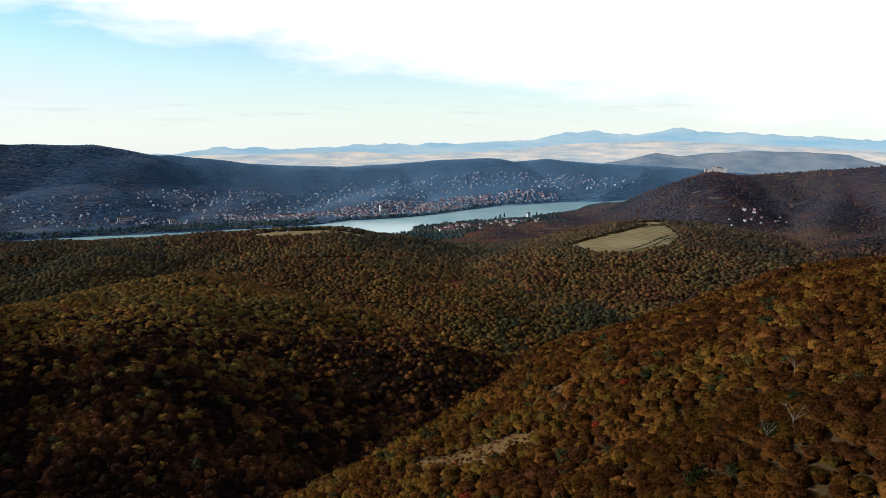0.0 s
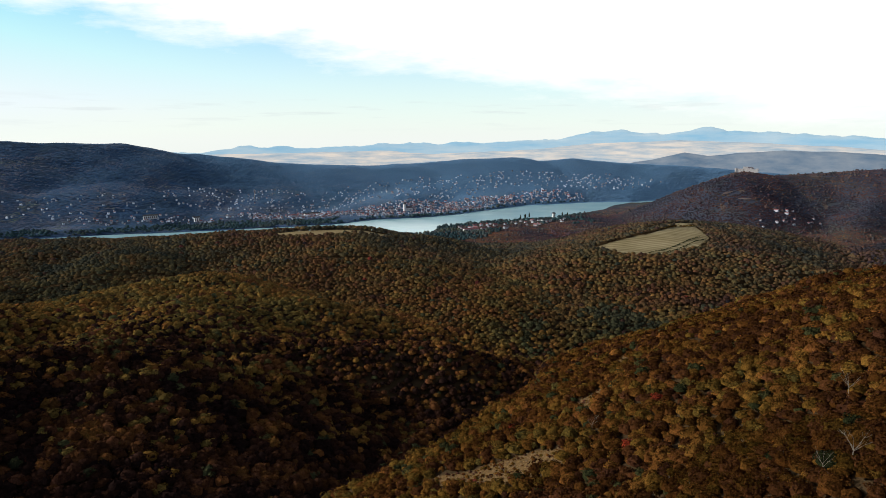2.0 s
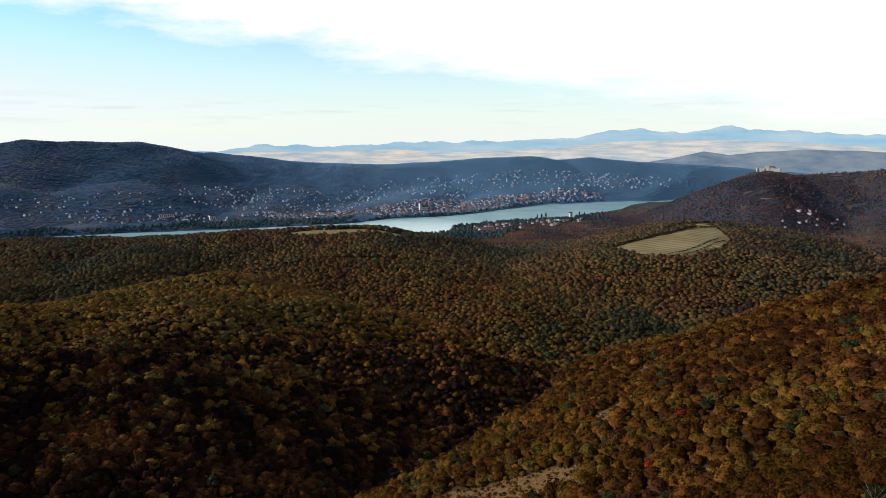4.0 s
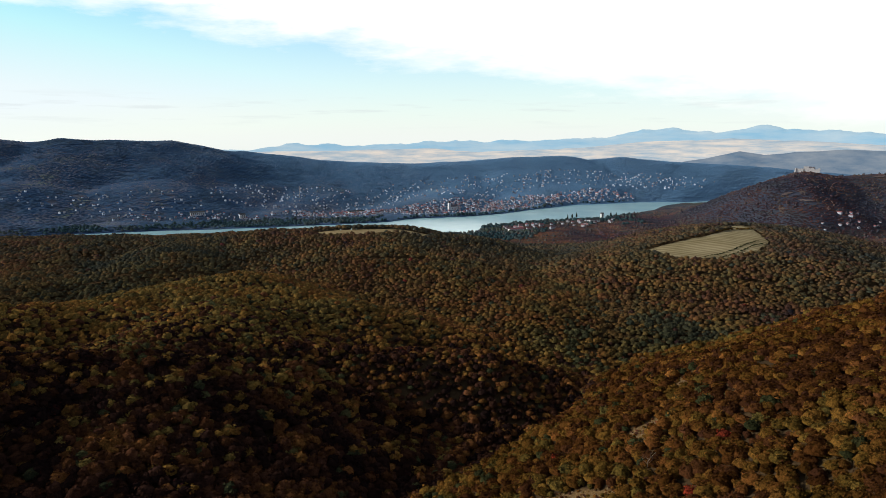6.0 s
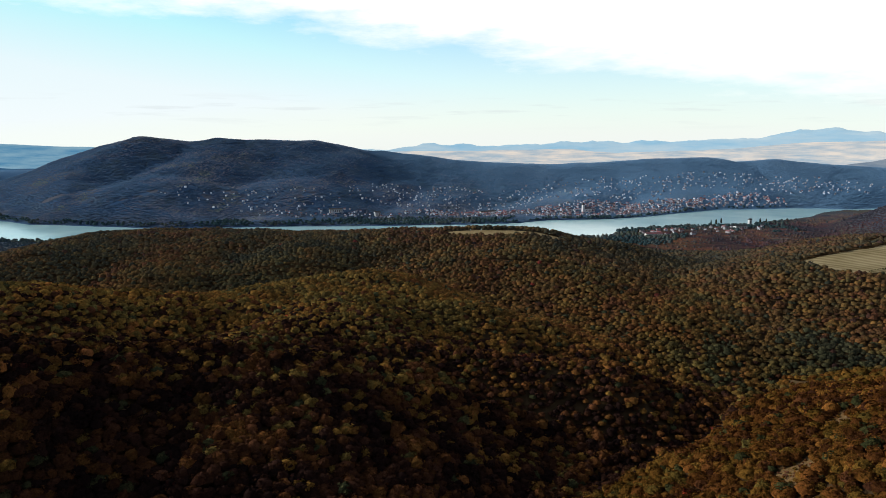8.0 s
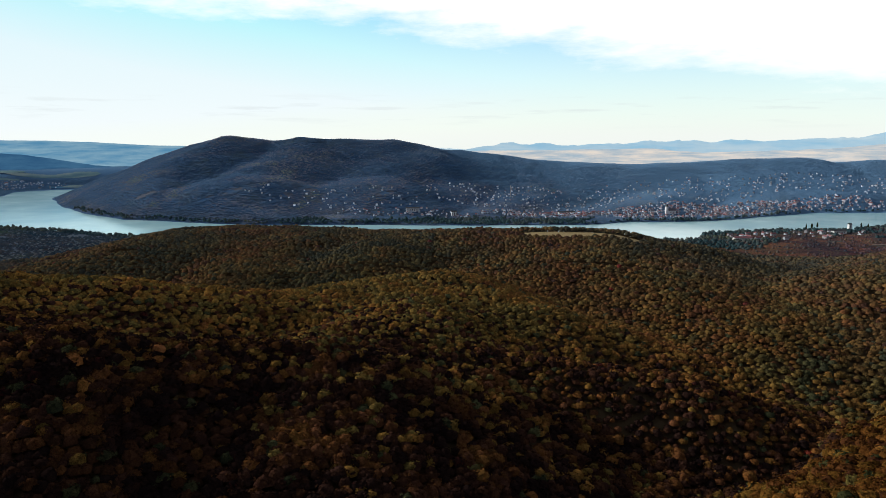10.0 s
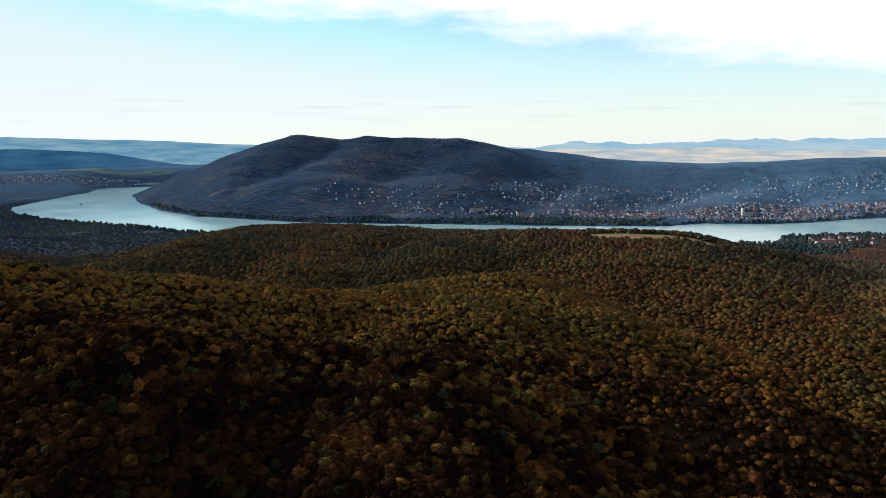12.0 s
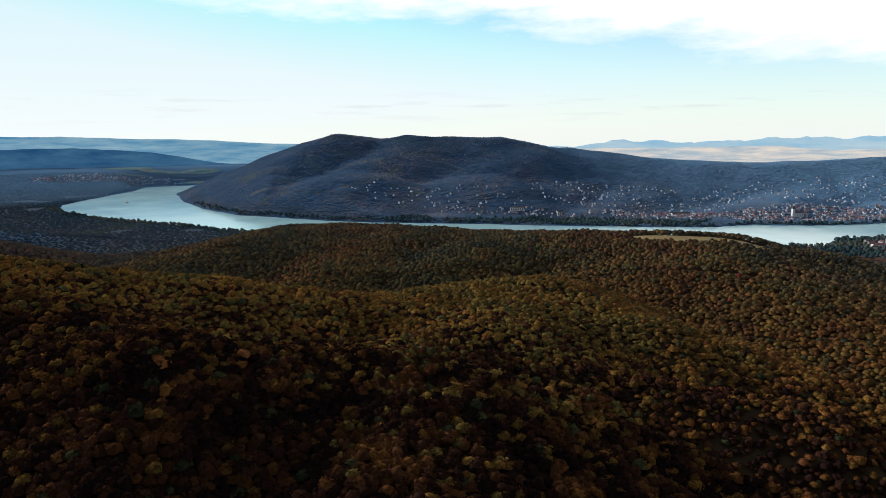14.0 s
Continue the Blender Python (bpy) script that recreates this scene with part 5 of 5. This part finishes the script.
hedge([(336, 1212), (388, 1263), (439, 1318)], 2.6, 1.6, 0.10, "low dark hedge between strips of the mown field")
hedge([(385, 1432), (430, 1458), (475, 1476)], 5, 3.0, 0.55, "row of brown shrubs at the field's upper edge")


# ---- single trees on the near slope ----
def limb(bm, a, b, ra, rb, sides=6):
    a, b = Vector(a), Vector(b)
    d = (b - a).normalized()
    u = d.orthogonal().normalized()
    v = d.cross(u)
    rings = [[bm.verts.new(p + (u * math.cos(6.2832 * k / sides) + v * math.sin(6.2832 * k / sides)) * r) for k in range(sides)] for p, r in ((a, ra), (b, rb))]
    for k in range(sides):
        m = (k + 1) % sides
        bm.faces.new((rings[0][k], rings[0][m], rings[1][m], rings[1][k]))
    bm.faces.new(rings[1])


def trunk_mesh(r, dead=False):
    """A tapered trunk with forking limbs for a crown about 1 in radius."""
    bm = bmesh.new()
    top = Vector((r.normal(0, 0.06), r.normal(0, 0.06), 0.75 if dead else 0.5))
    k_, reach = (0.4, 0.55) if dead else (1.0, 0.30)
    limb(bm, (0, 0, -0.45), top, 0.075 * k_, 0.05 * k_, 7)
    for k in range(7 if dead else 5):
        a = k * 2.4 + r.random()
        s = top * (0.55 + 0.45 * r.random())
        e = s + Vector((math.cos(a) * reach, math.sin(a) * reach, (0.35 + 0.35 * r.random()) * reach / 0.55))
        limb(bm, s, e, 0.035 * k_, 0.017 * k_, 5)
        for m in range(3 if dead else 2):
            g = e + Vector((math.cos(a + r.normal(0, 0.9)) * 0.6 * reach, math.sin(a + r.normal(0, 0.9)) * 0.6 * reach, (0.12 + 0.3 * r.random()) * reach / 0.55))
            limb(bm, e, g, 0.015 * k_, 0.006 * k_, 4)
    me = bpy.data.meshes.new("trunk")
    bm.to_mesh(me)
    bm.free()
    me.materials.append(M_DEAD if dead else M_BARK)
    return me


tr = np.random.default_rng(29)
TRUNKS = [trunk_mesh(tr) for _ in range(4)]
BANDS = [0.16, 0.34, 0.44, 0.52, 0.58, 0.64, 0.69, 0.74, 0.80, 0.87, 0.99]
WORDS = ["deep green", "olive green", "yellow-olive", "ochre", "golden-ochre", "amber", "orange-brown", "rusty orange", "rust-brown", "thin grey-brown", "bright red"]
CROWNS = {}
for n, hue in enumerate(BANDS):
    for k in range(3):
        v, f = boughs(tr, 10, 330, 0.08)
        t = np.tile((hue, 0.20 + 0.05 * k, 0, 1), (len(v), 1))
        CROWNS[n, k] = mesh_of("crown", v, f, M_LEAF, True, t)
for n in range(SINGLE):
    band = int(np.argmin([abs(near_tint[n, 0] - b) for b in BANDS]))
    tree = new("oak_tree")
    tree.matrix_world = pose(ax_[n], ay_[n], az_[n] + near_foot[n], 0, 0, math.degrees(near_turn[n])) @ Matrix.Diagonal((near_w[n], near_w[n], near_h[n], 1))
    trunk = new("trunk", TRUNKS[n % 4])
    trunk.parent = tree
    top = new("crown", CROWNS[band, n % 3])
    top.parent = tree
    tagged(tree, "small oak with a %s autumn crown on the stony slope" % WORDS[band], "tree", "oaks on the near slope")

for n, (x, y, h) in enumerate(((109, 207, 4.6), (137, 262, 4.4), (101, 207, 3.6), (60, 330, 3.4))):
    z = float(land(np.array([x]), np.array([y]))[0])
    tree = new("dead_tree")
    tree.matrix_world = pose(x, y, z + h * 0.45, 0, 0, 70 * n) @ Matrix.Diagonal((h, h, h * 1.25, 1))
    t = new("trunk", trunk_mesh(tr, True))
    t.parent = tree
    tagged(tree, "bare bleached dead tree standing among the oaks", "dead tree", "dead trees on the near slope")


# ---- poplars by the near bank ----
def poplar(x, y, h):
    z = float(land(np.array([x]), np.array([y]))[0])
    tree = new("poplar_tree")
    bm = bmesh.new()
    limb(bm, (0, 0, -0.5), (0, 0, h * 0.4), 0.35, 0.2, 6)
    part("trunk", bm, M_BARK, tree)
    v, f = crown(tr, 9, 160, 0.2)
    v = v * (h * 0.13, h * 0.13, h * 0.62)
    top = new("crown", mesh_of("crown", v, f, M_LEAF, False, np.tile((0.10, 0.4, 0, 1), (len(v), 1))))
    top.parent = tree
    top.location = (0, 0, h * 0.06)
    tree.matrix_world = pose(x, y, z, 0, 0, 40 * h)
    tagged(tree, "tall slender dark green poplar by the river bank", "tree", "poplars by the river")


for x, y, h in ((184, 2415, 21), (199, 2413, 24), (213, 2411, 22), (333, 2470, 19), (352, 2478, 17), (-30, 2125, 15)):
    poplar(x, y, h)
